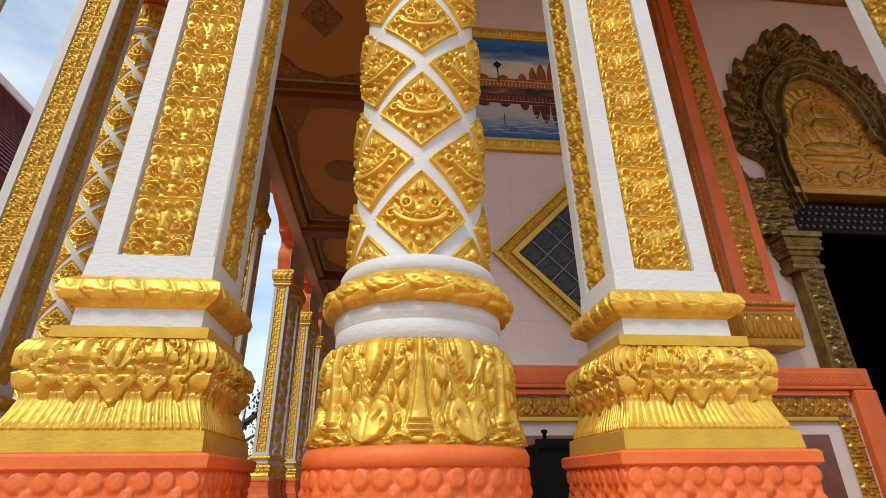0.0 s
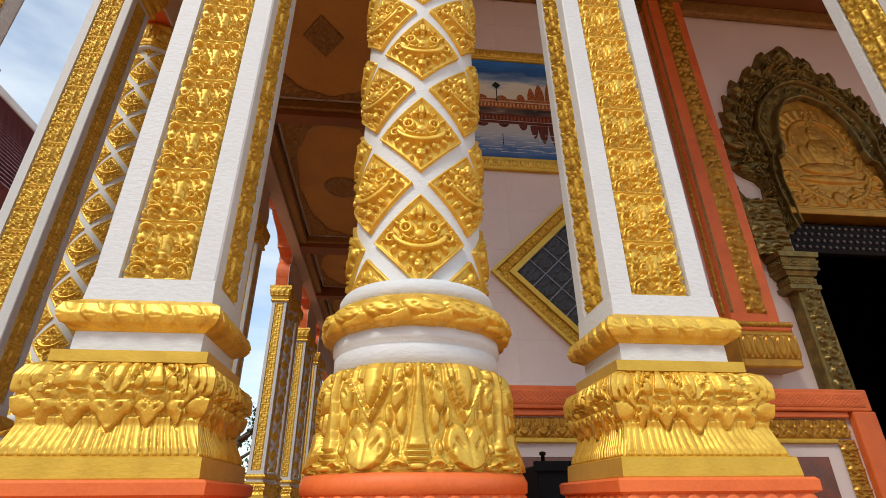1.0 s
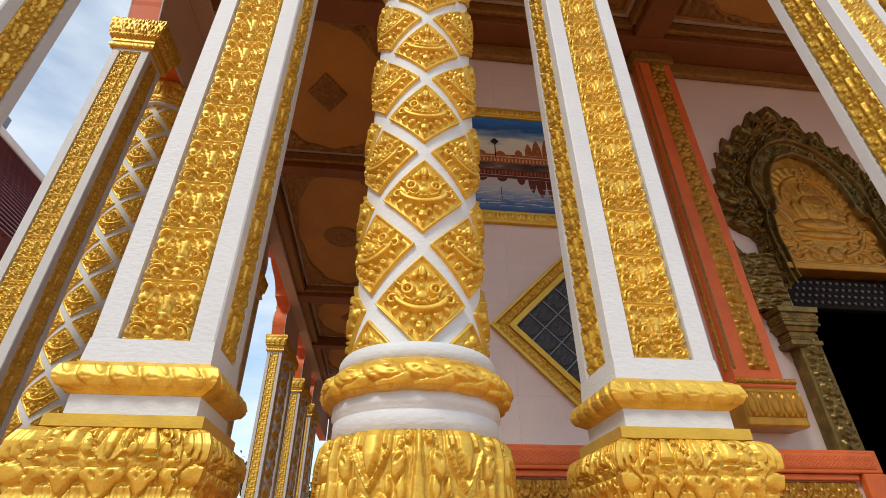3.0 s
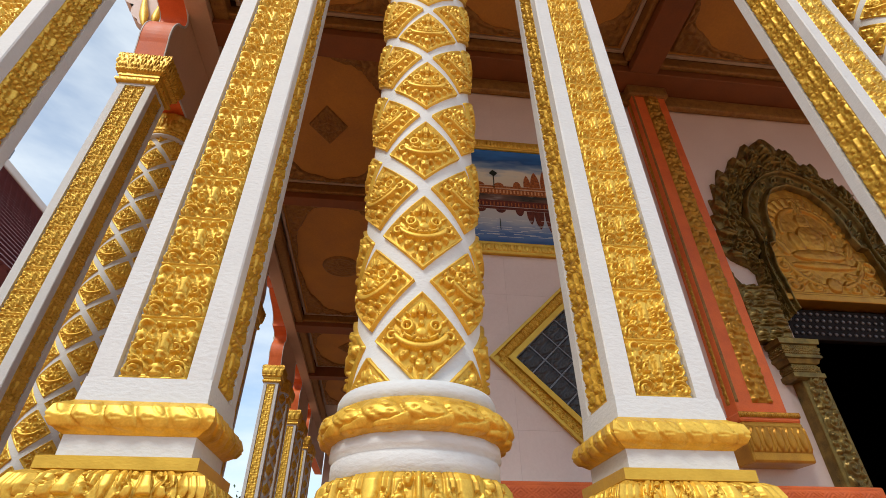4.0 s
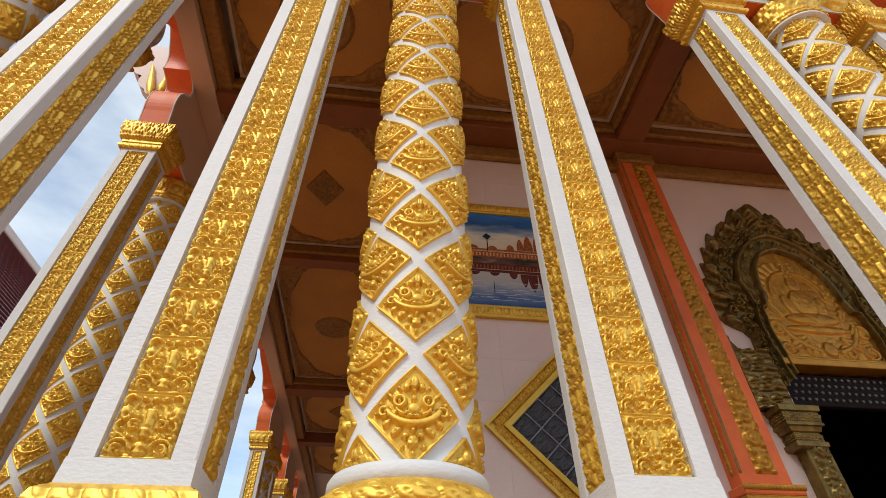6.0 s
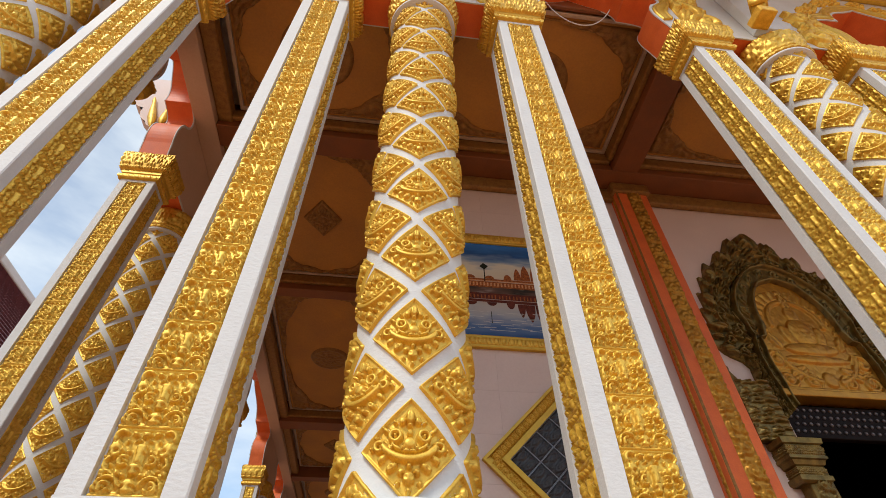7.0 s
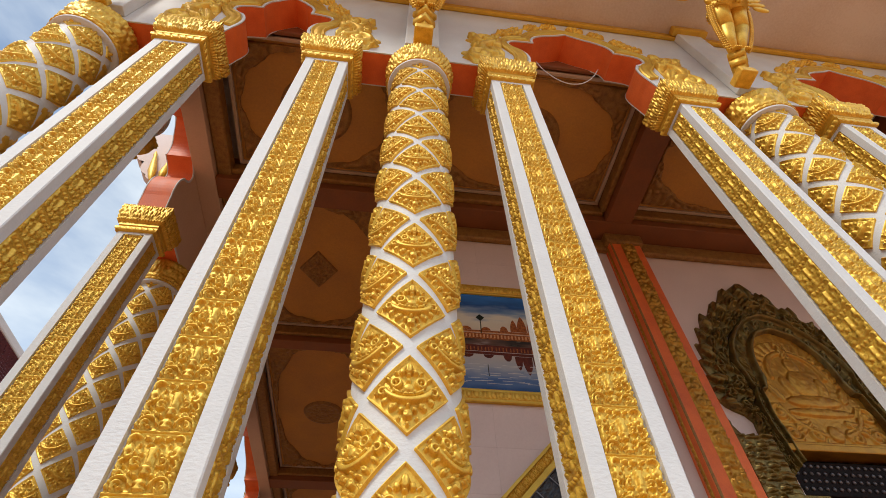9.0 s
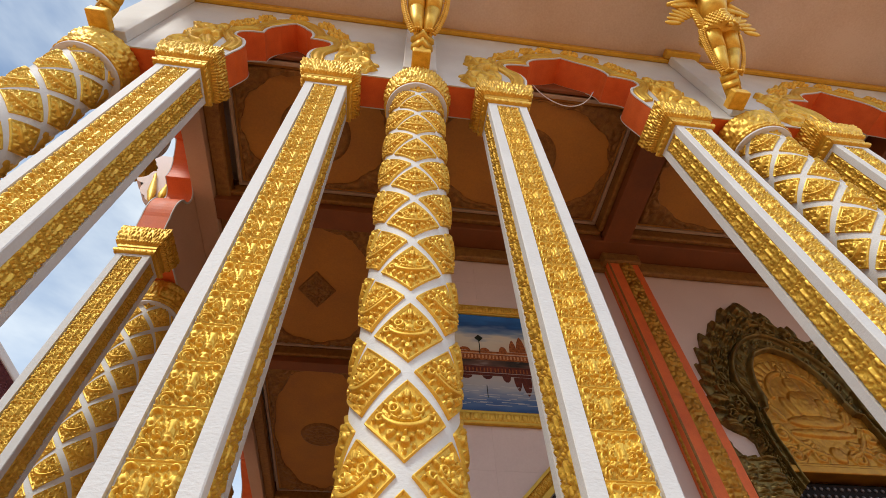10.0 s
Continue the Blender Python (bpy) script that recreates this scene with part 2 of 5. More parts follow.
def leaf_tile(x, z0):
    """Scrolls and leaves of one pillar tile; x in -1..1, z in 0..1, mirrored about the middle."""
    a, z = np.abs(x), 2 * z0 - 1
    w = np.clip(0.10 + 0.55 * np.clip(z - 0.12, 0, 1) ** 1.6, 0.02, 0.30)
    stem = np.where((z > -0.2) & (z < 0.50 - 0.25 * a), 0.024 * np.clip(1 - (a / w) ** 2, 0, 1) ** 0.25, 0)
    dot, leaf = slim(blob, 0.86), slim(petal, 0.86)
    h = carve(
        stem,
        ring(a, z, 0.64, -0.74, 0.14, 0.060, 0.026, -180, 120), dot(a, z, 0.66, -0.74, 0.07, 0.07, 0, 0.026, 0.22), ring(a, z, 0.60, -0.76, 0.31, 0.055, 0.023, -20, 180),
        leaf(a, z, 0.0, -0.70, 0.24, 0.25, 0, 0.027, 0.15), dot(a, z, 0.0, -0.22, 0.21, 0.25, 0, 0.027, 0.24),
        dot(a, z, 0.26, -0.40, 0.10, 0.11, -30, 0.021, 0.24), dot(a, z, 0.48, -0.34, 0.15, 0.12, 15, 0.023, 0.24),
        ring(a, z, 0.40, 0.00, 0.13, 0.055, 0.022, -150, 130), dot(a, z, 0.38, 0.02, 0.055, 0.06, 0, 0.024, 0.3), leaf(a, z, 0.34, 0.24, 0.09, 0.13, 25, 0.021, 0.2),
        dot(a, z, 0.84, -0.34, 0.14, 0.15, 0, 0.023, 0.24), ring(a, z, 0.66, -0.10, 0.22, 0.065, 0.023, -100, 60), dot(a, z, 0.70, -0.12, 0.08, 0.07, 0, 0.021, 0.3),
        leaf(a, z, 0.74, 0.34, 0.19, 0.36, -14, 0.028, 0.18), dot(a, z, 0.56, 0.30, 0.09, 0.17, 20, 0.022, 0.24), ring(a, z, 0.70, 0.70, 0.18, 0.07, 0.025, -60, 150), dot(a, z, 0.92, 0.10, 0.06, 0.10, 0, 0.019),
        dot(a, z, 0.0, 0.78, 0.20, 0.11, 0, 0.024, 0.24), dot(a, z, 0.32, 0.80, 0.15, 0.09, 14, 0.022, 0.24), dot(a, z, 0.20, 0.60, 0.14, 0.05, -22, 0.020, 0.24), dot(a, z, 0.46, 0.58, 0.07, 0.08, 0, 0.018), cut=0.010)
    cut = top_of(hole(a, z, 0.11, -0.72, 0.065, 0.016), hole(a, z, 0.10, -0.26, 0.06, 0.015), hole(a, z, 0.68, 0.28, 0.07, 0.017), hole(a, z, 0.50, -0.33, 0.05, 0.013), hole(a, z, 0.12, 0.78, 0.05, 0.012), hole(a, z, 0.84, -0.36, 0.05, 0.012), hole(a, z, 0.80, 0.60, 0.05, 0.012))
    h = h - cut
    return np.minimum(h, 0.019 + 0.30 * (h - 0.019))


def face_lozenge(x, z):
    """A smiling mask among scrolls in a lozenge; x and z in -1..1, corners at the axes."""
    a = np.abs(x)
    dot, leaf = slim(blob, 0.88), slim(petal, 0.88)
    h = carve(
        dot(a, z, 0.0, 0.05, 0.16, 0.15, 0, 0.040, 0.35), dot(a, z, 0.14, -0.03, 0.07, 0.07, 0, 0.028, 0.35), leaf(a, z, 0.0, 0.28, 0.07, 0.10, 0, 0.022, 0.2),
        ring(a, z, 0.29, 0.22, 0.105, 0.048, 0.026), dot(a, z, 0.29, 0.22, 0.05, 0.05, 0, 0.030, 0.3), dot(a, z, 0.34, 0.03, 0.13, 0.07, 12, 0.020, 0.3),
        ring(a, z, 0.0, 0.45, 0.68, 0.075, 0.034, -90, -36), ring(a, z, 0.0, 0.45, 0.53, 0.045, 0.024, -90, -46), ring(a, z, 0.60, 0.03, 0.085, 0.05, 0.030), dot(a, z, 0.60, 0.03, 0.03, 0.03, 0, 0.028),
        leaf(a, z, 0.0, 0.62, 0.11, 0.17, 0, 0.030, 0.2), dot(a, z, 0.16, 0.52, 0.09, 0.10, 30, 0.027, 0.25), dot(a, z, 0.0, 0.44, 0.08, 0.05, 0, 0.024, 0.3),
        dot(a, z, 0.0, -0.36, 0.07, 0.06, 0, 0.024, 0.3), dot(a, z, 0.0, -0.58, 0.14, 0.13, 0, 0.030, 0.25), dot(a, z, 0.15, -0.47, 0.09, 0.07, -20, 0.026, 0.25), dot(a, z, 0.0, -0.80, 0.06, 0.07, 0, 0.020, 0.25),
        leaf(a, z, 0.34, -0.38, 0.08, 0.15, 62, 0.027, 0.2), leaf(a, z, 0.54, -0.21, 0.07, 0.13, 52, 0.024, 0.2), dot(a, z, 0.22, -0.68, 0.05, 0.08, 35, 0.020), dot(a, z, 0.78, 0.0, 0.06, 0.06, 0, 0.022, 0.25),
        leaf(a, z, 0.48, 0.33, 0.06, 0.14, -45, 0.024, 0.2), dot(a, z, 0.68, 0.20, 0.06, 0.05, -45, 0.021), dot(a, z, 0.31, 0.50, 0.05, 0.08, -45, 0.021), cut=0.012)
    h = h - top_of(hole(a, z, 0.29, 0.22, 0.025, 0.010), hole(a, z, 0.14, -0.06, 0.03, 0.010), hole(a, z, 0.06, -0.57, 0.035, 0.009), hole(a, z, 0.34, -0.38, 0.03, 0.009))
    return np.minimum(h, 0.020 + 0.45 * (h - 0.020))


def repeat(u, k):
    """Position within one of k repeats along u (0..1), from -1 to 1."""
    t = u * k
    return 2 * (t - np.floor(t)) - 1


def bell(x, v, v0, v1, w0, w1, h):
    """A drop that widens downwards from v1 to v0."""
    t = np.clip((v1 - v) / (v1 - v0), 0, 1)
    w = w0 + (w1 - w0) * t ** 2
    return np.where((v > v0) & (v < v1), h * np.clip(1 - (x / w) ** 2, 0, 1) ** 0.35, 0)


def finger(x, z, cx, w, tip, h):
    """A flute hanging from the top, rounded off to a point at tip."""
    t = np.maximum(w * np.clip((z - tip) / 0.55, 0, 1) ** 0.6, 1e-4)
    return np.where(z > tip, h * np.clip(1 - ((x - cx) / t) ** 2, 0, 1) ** 0.35, 0)



def lotus(u, v, k):
    """A pillar's lotus band: a fluted shield between bells, hearts in the middle, combed fringe below, shells at the corners."""
    a, b, z = repeat(u - 0.5 + 0.5 / k, k), repeat(u - 0.5, k), v * 2.85
    p, q, c = np.abs(a), np.abs(b), np.abs(2 * u - 1)
    mid_only = c < 0.77
    comb = np.abs(np.sin((u * 24 + 1.6 * v + 0.25 * np.sin(u * 23)) * math.pi)) ** 0.4
    fringe = np.where(v < 0.37, 0.002 + (0.009 + 0.007 * np.clip(1 - np.abs(v - 0.10) / 0.14, 0, 1)) * comb * np.where(v < 0.02, 0.3, 1), 0)
    ribs = 1 - 0.40 * np.exp(-((c - 0.93) / 0.010) ** 2) - 0.35 * np.exp(-((c - 0.85) / 0.010) ** 2)
    d = 0.55 * np.clip((z - 1.48) / 0.6, 0, 1) ** 0.5 - p
    shield = np.where(d > 0, 0.008 * np.clip(d / 0.03, 0, 1) ** 0.5 + 0.011 * np.exp(-((d - 0.05) / 0.035) ** 2), 0)
    parts = [shield, finger(a, z, 0, 0.17, 1.62, 0.021), finger(p, z, 0.33, 0.12, 1.92, 0.018), bell(b, z, 1.78, 2.84, 0.12, 0.24, 0.023), blob(b, z, 0, 1.67, 0.29, 0.09, 0, 0.022),
             blob(q, z, 0.48, 1.98, 0.19, 0.29, -15, 0.018), blob(q, z, 0.35, 2.56, 0.12, 0.22, 0, 0.015), top_of(blob(p, z, 0.27, 1.26, 0.30, 0.23, 0, 0.023), np.where(z < 1.28, finger(a, z, 0, 0.50, 0.66, 0.022), 0)),
             top_of(blob(q, z, 0.19, 1.27, 0.22, 0.18, 0, 0.022), np.where(z < 1.28, finger(b, z, 0, 0.38, 0.76, 0.021), 0)), blob(q, z, 0.64, 1.55, 0.17, 0.15, 0, 0.012)]
    parts = [np.where(mid_only, h, 0) for h in parts] + [fringe, np.where((c > 0.77) & (v > 0.36) & (v < 0.93), 0.013, 0), blob(c, v, 1.0, 0.75, 0.25, 0.24, 0, 0.024, 0.3) * ribs, blob(c, v, 1.0, 0.45, 0.23, 0.11, 0, 0.020)]
    h = carve(*parts, cut=0.016, wide=True)
    h = np.minimum(h, 0.018 + 0.5 * (h - 0.018))
    h = np.where((c > 0.975) & (v < 0.37), 0.010, h)
    cut = top_of(ring(q, z, 0.50, 2.02, 0.085, 0.03, 0.010, -60, 150), blob(p, z, 0.22, 1.26, 0.10, 0.04, 35, 0.013), blob(q, z, 0.15, 1.26, 0.07, 0.035, 35, 0.012), hole(q, z, 0.35, 2.62, 0.05, 0.008))
    return (h - np.where(mid_only, cut, 0)) * np.clip((1 - v) / 0.05, 0, 1)


def lotus_round(u, v, k):
    """The column's lotus band: ridged shields over heart leaves, with bells, buds and curled leaves between."""
    a, b = repeat(u, k), repeat(u + 0.5 / k, k)
    p, q = np.abs(a), np.abs(b)
    side = np.where(v > 0.70, 0.44, 0.44 * np.clip((v - 0.42) / 0.28, 0, 1) ** 0.8)
    d = np.where((v > 0.42) & (v < 0.975), side - p, -1)
    shield = np.where(d > 0, 0.006 + 0.018 * np.exp(-((d - 0.045) / 0.035) ** 2), 0)
    tongue = np.where(v > 0.50, 0.022 * np.clip(1 - (p / np.maximum(0.20 * np.clip((v - 0.50) / 0.22, 0, 1) ** 0.6, 1e-4)) ** 2, 0, 1) ** 0.3, 0)
    flute = np.where(v > 0.72, 0.018 * np.clip(1 - ((p - 0.29) / 0.07) ** 2, 0, 1) ** 0.3 * np.clip((v - 0.72) / 0.03, 0, 1), 0)
    heart = top_of(blob(p, v, 0.22, 0.30, 0.26, 0.12, 0, 0.026, 0.22), np.where((v < 0.31) & (v > 0.05), 0.026 * np.clip(1 - (p / np.maximum(0.47 * np.clip((v - 0.05) / 0.24, 0, 1) ** 0.55, 1e-4)) ** 2, 0, 1) ** 0.22, 0))
    wide = np.interp(v, [0.26, 0.40, 0.60, 0.97], [0.23, 0.15, 0.09, 0.06])
    bells = np.where((v > 0.26) & (v < 0.97), 0.026 * np.clip(1 - (q / wide) ** 2, 0, 1) ** 0.35, 0)
    h = carve(shield, tongue, flute, heart, bells, blob(b, v, 0, 0.235, 0.27, 0.030, 0, 0.025, 0.3), blob(b, v, 0, 0.195, 0.24, 0.025, 0, 0.022, 0.3),
              blob(q, v, 0.22, 0.86, 0.11, 0.11, 0, 0.020, 0.24), blob(q, v, 0.40, 0.60, 0.17, 0.12, -20, 0.024, 0.24), blob(q, v, 0.34, 0.45, 0.11, 0.09, 0, 0.019, 0.24), blob(q, v, 0.36, 0.74, 0.06, 0.06, 0, 0.017, 0.24), blob(q, v, 0.60, 0.46, 0.08, 0.06, 25, 0.017, 0.24),
              blob(b, v, 0, 0.105, 0.17, 0.060, 0, 0.023, 0.24), ring(q, v * 2.2, 0.36, 0.26, 0.13, 0.06, 0.022, -40, 200), blob(q, v, 0.56, 0.08, 0.13, 0.055, 15, 0.021, 0.24), blob(q, v, 0.42, 0.27, 0.07, 0.06, 0, 0.017, 0.24), np.where(v < 0.035, 0.016, 0), cut=0.016, wide=True)
    cut = top_of(blob(p, v, 0.20, 0.30, 0.10, 0.018, 25, 0.013), blob(p, v, 0.33, 0.26, 0.04, 0.03, 0, 0.010), blob(q, v, 0.40, 0.63, 0.09, 0.016, -20, 0.012), hole(q, v * 1.6, 0.22, 1.40, 0.05, 0.010), np.where((p < 0.02) & (v < 0.40), 0.004, 0), hole(q, v * 2, 0.56, 0.16, 0.05, 0.008))
    h = np.minimum(h - cut, 0.020 + 0.5 * (h - cut - 0.020))
    return h * np.clip((1 - v) / 0.04, 0, 1)


def flowers(u, v, k):
    """Square tiles, each with four heavy round petals about a ringed boss."""
    a, w = np.abs(repeat(u, k)), np.abs((v - 0.5) * 2)
    h = carve(blob(a, w, 0.52, 0.54, 0.43, 0.43, 0, 0.010, 0.30), blob(a, w, 0, 0, 0.34, 0.34, 0, 0.014, 0.35), blob(a, w, 0.42, 0.0, 0.10, 0.12, 0, 0.005), cut=0.004)
    return np.where(a > 0.96, -0.003, h - blob(a, w, 0.62, 0.62, 0.05, 0.20, 45, 0.003) - ring(a, w, 0, 0, 0.19, 0.05, 0.004))


def buds(u, v, k):
    """A string of round lotus buds, each with a sunk curl."""
    a = repeat(u, k)
    h = blob(a, v, 0.0, 0.5, 0.97, 0.52, 0, 0.018, 0.45)
    return h - ring(a * 0.55, v, 0.0, 0.52, 0.24, 0.05, 0.006, -170, 10) - hole(a * 0.55, v, 0.22, 0.62, 0.07, 0.008)


def braid(u, v, k):
    """Two rows of overlapping slanted leaves round a collar, each with a curled rib and a drilled eye."""
    z = v * 2.15
    a, b = repeat(u + 0.30 * z / k, k), repeat(u - 0.22 * z / k + 0.3 / k, k)
    h = carve(blob(a, z, 0, 1.36, 0.98, 0.74, 0, 0.017, 0.42), blob(b, z, 0, 0.66, 0.90, 0.58, 0, 0.014, 0.42), blob(a, z, 0.35, 1.62, 0.42, 0.30, 0, 0.019, 0.42), cut=0.006)
    return h - top_of(ring(a, z, 0.05, 1.30, 0.40, 0.10, 0.005, -170, -10), hole(b, z, 0.0, 0.44, 0.13, 0.009), hole(a, z, -0.42, 1.36, 0.11, 0.007))


def wreath(u, v, k):
    """Slanted pointed leaves round a square collar."""
    z = v * 2.7
    a = repeat(u + 0.28 * z / k, k)
    h = carve(blob(a, z, 0, 1.40, 0.96, 1.22, 0, 0.013, 0.45), blob(a, z, 0.48, 1.85, 0.42, 0.66, 0, 0.014, 0.42), cut=0.005)
    return h - top_of(blob(a, z, -0.22, 1.30, 0.40, 0.08, 0, 0.005), hole(a, z, -0.5, 1.32, 0.15, 0.007), hole(a, z, 0.55, 0.62, 0.14, 0.006))


def crest(u, v, k):
    """Upright leaves of a capital."""
    a, b = repeat(u, k), repeat(u + 0.5 / k, k)
    p, q, z = np.abs(a), np.abs(b), v * 2.6
    h = carve(petal(a, z, 0, 1.75, 0.34, 0.62, 0, 0.034), volute(p, z, 0.50, 1.65, 0.30, 0.030, 1), volute(q, z, 0.32, 0.85, 0.28, 0.026, -1), petal(b, z, 0, 1.15, 0.18, 0.46, 0, 0.028), blob(a, z, 0, 0.75, 0.22, 0.30, 0, 0.024), petal(p, z, 0.5, 0.30, 0.34, 0.20, 0, 0.018, 0), petal(b, z, 0, 2.25, 0.3, 0.3, 0, 0.028))
    return h - hole(p, z, 0.5, 1.65, 0.07, 0.010)


def foliage(u, v, k):
    """Rounded curled leaves in three staggered rows, for the swelling of a capital."""
    z = v * 3.0
    a, b = repeat(u, k), repeat(u + 0.5 / k, k)
    p, q = np.abs(a), np.abs(b)
    h = carve(blob(p, z, 0.26, 0.40, 0.25, 0.36, 18, 0.020, 0.35), blob(q, z, 0.22, 0.36, 0.22, 0.32, -14, 0.018, 0.35),
              blob(a, z, 0, 1.16, 0.30, 0.44, 0, 0.022, 0.35), blob(p, z, 0.46, 1.02, 0.20, 0.30, 24, 0.020, 0.35), blob(q, z, 0.22, 1.36, 0.20, 0.30, -24, 0.020, 0.35),
              blob(b, z, 0, 2.00, 0.30, 0.44, 0, 0.022, 0.35), blob(q, z, 0.48, 1.88, 0.20, 0.30, 24, 0.020, 0.35), blob(p, z, 0.20, 2.16, 0.18, 0.28, -24, 0.019, 0.35),
              blob(p, z, 0.22, 2.70, 0.24, 0.30, 0, 0.018, 0.35), blob(q, z, 0.24, 2.70, 0.24, 0.28, 0, 0.018, 0.35), cut=0.007)
    return h - top_of(ring(a, z, 0.0, 1.20, 0.14, 0.05, 0.006, -200, 20), ring(b, z, 0.0, 2.04, 0.14, 0.05, 0.006, -200, 20), hole(p, z, 0.46, 1.0, 0.07, 0.008), hole(q, z, 0.48, 1.86, 0.07, 0.008), hole(p, z, 0.26, 0.42, 0.07, 0.007))


def unit(u):
    return (u + 1) / 2


# ---- square pillar ----
HALF, SHAFT0, SHAFT1, TILE_W, TILE_N = 0.185, 1.065, 5.20, 0.205, 19


def tile_mesh(name, w, h, nu, nv):
    x, z = np.meshgrid(np.linspace(-1, 1, nu + 1), np.linspace(0, 1, nv + 1))
    H = 1.2 * leaf_tile(x, z) + 0.002
    H = np.where((z > 0.001) & (z < 0.045), 0.013 + 0.002 * np.sin(x * 17), np.where((z < 0.07) | (z > 0.975), 0.006, H))
    H = np.where(np.abs(x) > 0.999, -0.006, H)
    v = np.stack([x * w / 2, -H, z * h], -1).reshape(-1, 3)
    return mesh_of(name, v, grid_faces(nu, nv))


def core_mesh(name):
    """White shaft with a sunk channel on each face, flared a little at its foot."""
    bm = bmesh.new()
    ch, dp = TILE_W / 2 + 0.006, 0.030
    ring2 = []
    for k in range(4):
        for px, py in ((-HALF + 0.006, -HALF), (-ch, -HALF), (-ch, -HALF + dp), (ch, -HALF + dp), (ch, -HALF), (HALF - 0.006, -HALF), (HALF, -HALF + 0.006)):
            c, s = round(math.cos(k * math.pi / 2)), round(math.sin(k * math.pi / 2))
            ring2.append((c * px - s * py, s * px + c * py))
    rows = []
    for z in (SHAFT0 + 0.075, SHAFT1 - 0.05):
        rows.append([bm.verts.new((x, y, z)) for x, y in ring2])
    n = len(ring2)
    for i in range(n):
        bm.faces.new((rows[0][i], rows[0][(i + 1) % n], rows[1][(i + 1) % n], rows[1][i]))
    bm.faces.new(rows[1])
    bm.faces.new(rows[0][::-1])
    for z0, z1, g in ((SHAFT0 - 0.03, SHAFT0 + 0.075, 0.006), (SHAFT1 - 0.05, SHAFT1 + 0.03, 0.0)):
        lo, hi = HALF + g, HALF
        a = [bm.verts.new((sx * lo, sy * lo, z0)) for sx, sy in ((-1, -1), (1, -1), (1, 1), (-1, 1))]
        b = [bm.verts.new((sx * hi, sy * hi, z1)) for sx, sy in ((-1, -1), (1, -1), (1, 1), (-1, 1))]
        for i in range(4):
            bm.faces.new((a[i], a[(i + 1) % 4], b[(i + 1) % 4], b[i]))
        bm.faces.new(b)
        bm.faces.new(a[::-1])
    return bm_mesh(name, bm)


def pillar(nu=1.0):
    p = tagged(new("square_pillar"), "white square pillar with gold relief panels on gold lotus base", "pillar", "pillars of the porch")
    N = lambda k: max(4, int(k * nu))
    link("plinth", squared("plinth", [(0.33, 0.0), (0.33, 0.22), (0.30, 0.25), (0.285, 0.38), (0.285, 0.40)], 2, None, 1, False), ORANGE, p)
    link("flower_band", squared("flower_band", [(0.282, 0.395), (0.282, 0.525)], N(120), lambda u, v: flowers(unit(u), v, 5), N(24)), ORANGE, p)
    link("ledge", squared("ledge", [(0.285, 0.52), (0.297, 0.527), (0.298, 0.555), (0.29, 0.562)], 2, None, 1, False), ORANGE, p)
    link("lower_slab", squared("lower_slab", [(0.27, 0.560), (0.272, 0.566), (0.268, 0.615), (0.25, 0.622)], 2, None, 1, False), GOLD_PLAIN, p)
    link("lotus_moulding", squared("lotus_moulding", [(0.247, 0.615), (0.236, 0.65), (0.221, 0.70), (0.232, 0.74), (0.242, 0.785), (0.241, 0.825), (0.228, 0.855), (0.196, 0.874)], N(176), lambda u, v: lotus(unit(u), v, 2.44), N(9)), GOLD, p)
    link("upper_slab", squared("upper_slab", [(0.20, 0.868), (0.216, 0.872), (0.216, 0.905), (0.205, 0.908)], 2, None, 1, False), GOLD_PLAIN, p)
    link("neck", squared("neck", [(0.183, 0.905), (0.183, 0.98)], 2, None, 1, False), WHITE, p)
    link("collar", squared("collar", [(0.186, 0.968), (0.212, 0.985), (0.224, 1.012), (0.214, 1.045), (0.19, 1.066)], N(120), lambda u, v: 0.8 * wreath(unit(u), v, 5), N(8)), GOLD, p)
    link("shaft", core_mesh("shaft"), WHITE, p)
    h = (SHAFT1 - 0.05 - SHAFT0 - 0.075) / TILE_N
    nf, ns = (52, 30) if nu > 0.8 else (32, 24) if nu > 0.4 else (12, 12)
    tf, ts = tile_mesh("panel_tile", TILE_W, h, nf, nf), tile_mesh("panel_tile", TILE_W, h, ns, ns)
    for k, turn in ((0, 0), (1, 90), (3, 270)):
        for i in range(TILE_N):
            link("panel_tile", tf if turn == 0 else ts, GOLD, p, m=pose(0, 0, 0, 0, 0, turn) @ pose(0, -HALF + (0.024 if turn == 0 else 0.016), SHAFT0 + 0.075 + i * h) @ Matrix.Diagonal((1, 1 if turn == 0 else 0.7, 1, 1)))
    S = SHAFT1
    cap = link("capital", squared("capital", [(0.188, S - 0.015), (0.206, S - 0.012), (0.206, S + 0.062), (0.201, S + 0.068), (0.214, S + 0.082), (0.216, S + 0.128), (0.222, S + 0.134)], 2, None, 1, False), GOLD_PLAIN, p)
    link("capital_rope", squared("capital_rope", [(0.200, S - 0.010), (0.214, S - 0.004), (0.219, S + 0.020), (0.214, S + 0.048), (0.202, S + 0.056)], N(96), lambda u, v: 0.7 * wreath(unit(u), v, 7), N(7)), GOLD, cap)
    link("capital_leaves", squared("capital_leaves", [(0.218, S + 0.128), (0.243, S + 0.150), (0.258, S + 0.21), (0.264, S + 0.30), (0.258, S + 0.39), (0.232, S + 0.44), (0.18, S + 0.46)], max(N(100), 84 if nu > 0.4 else 28), lambda u, v: 0.95 * foliage(unit(u), v, 4), max(N(7), 5)), GOLD, cap)
    return p


# ---- round column ----
RAD, PITCH, Z0 = 0.237, 0.443, 1.0735


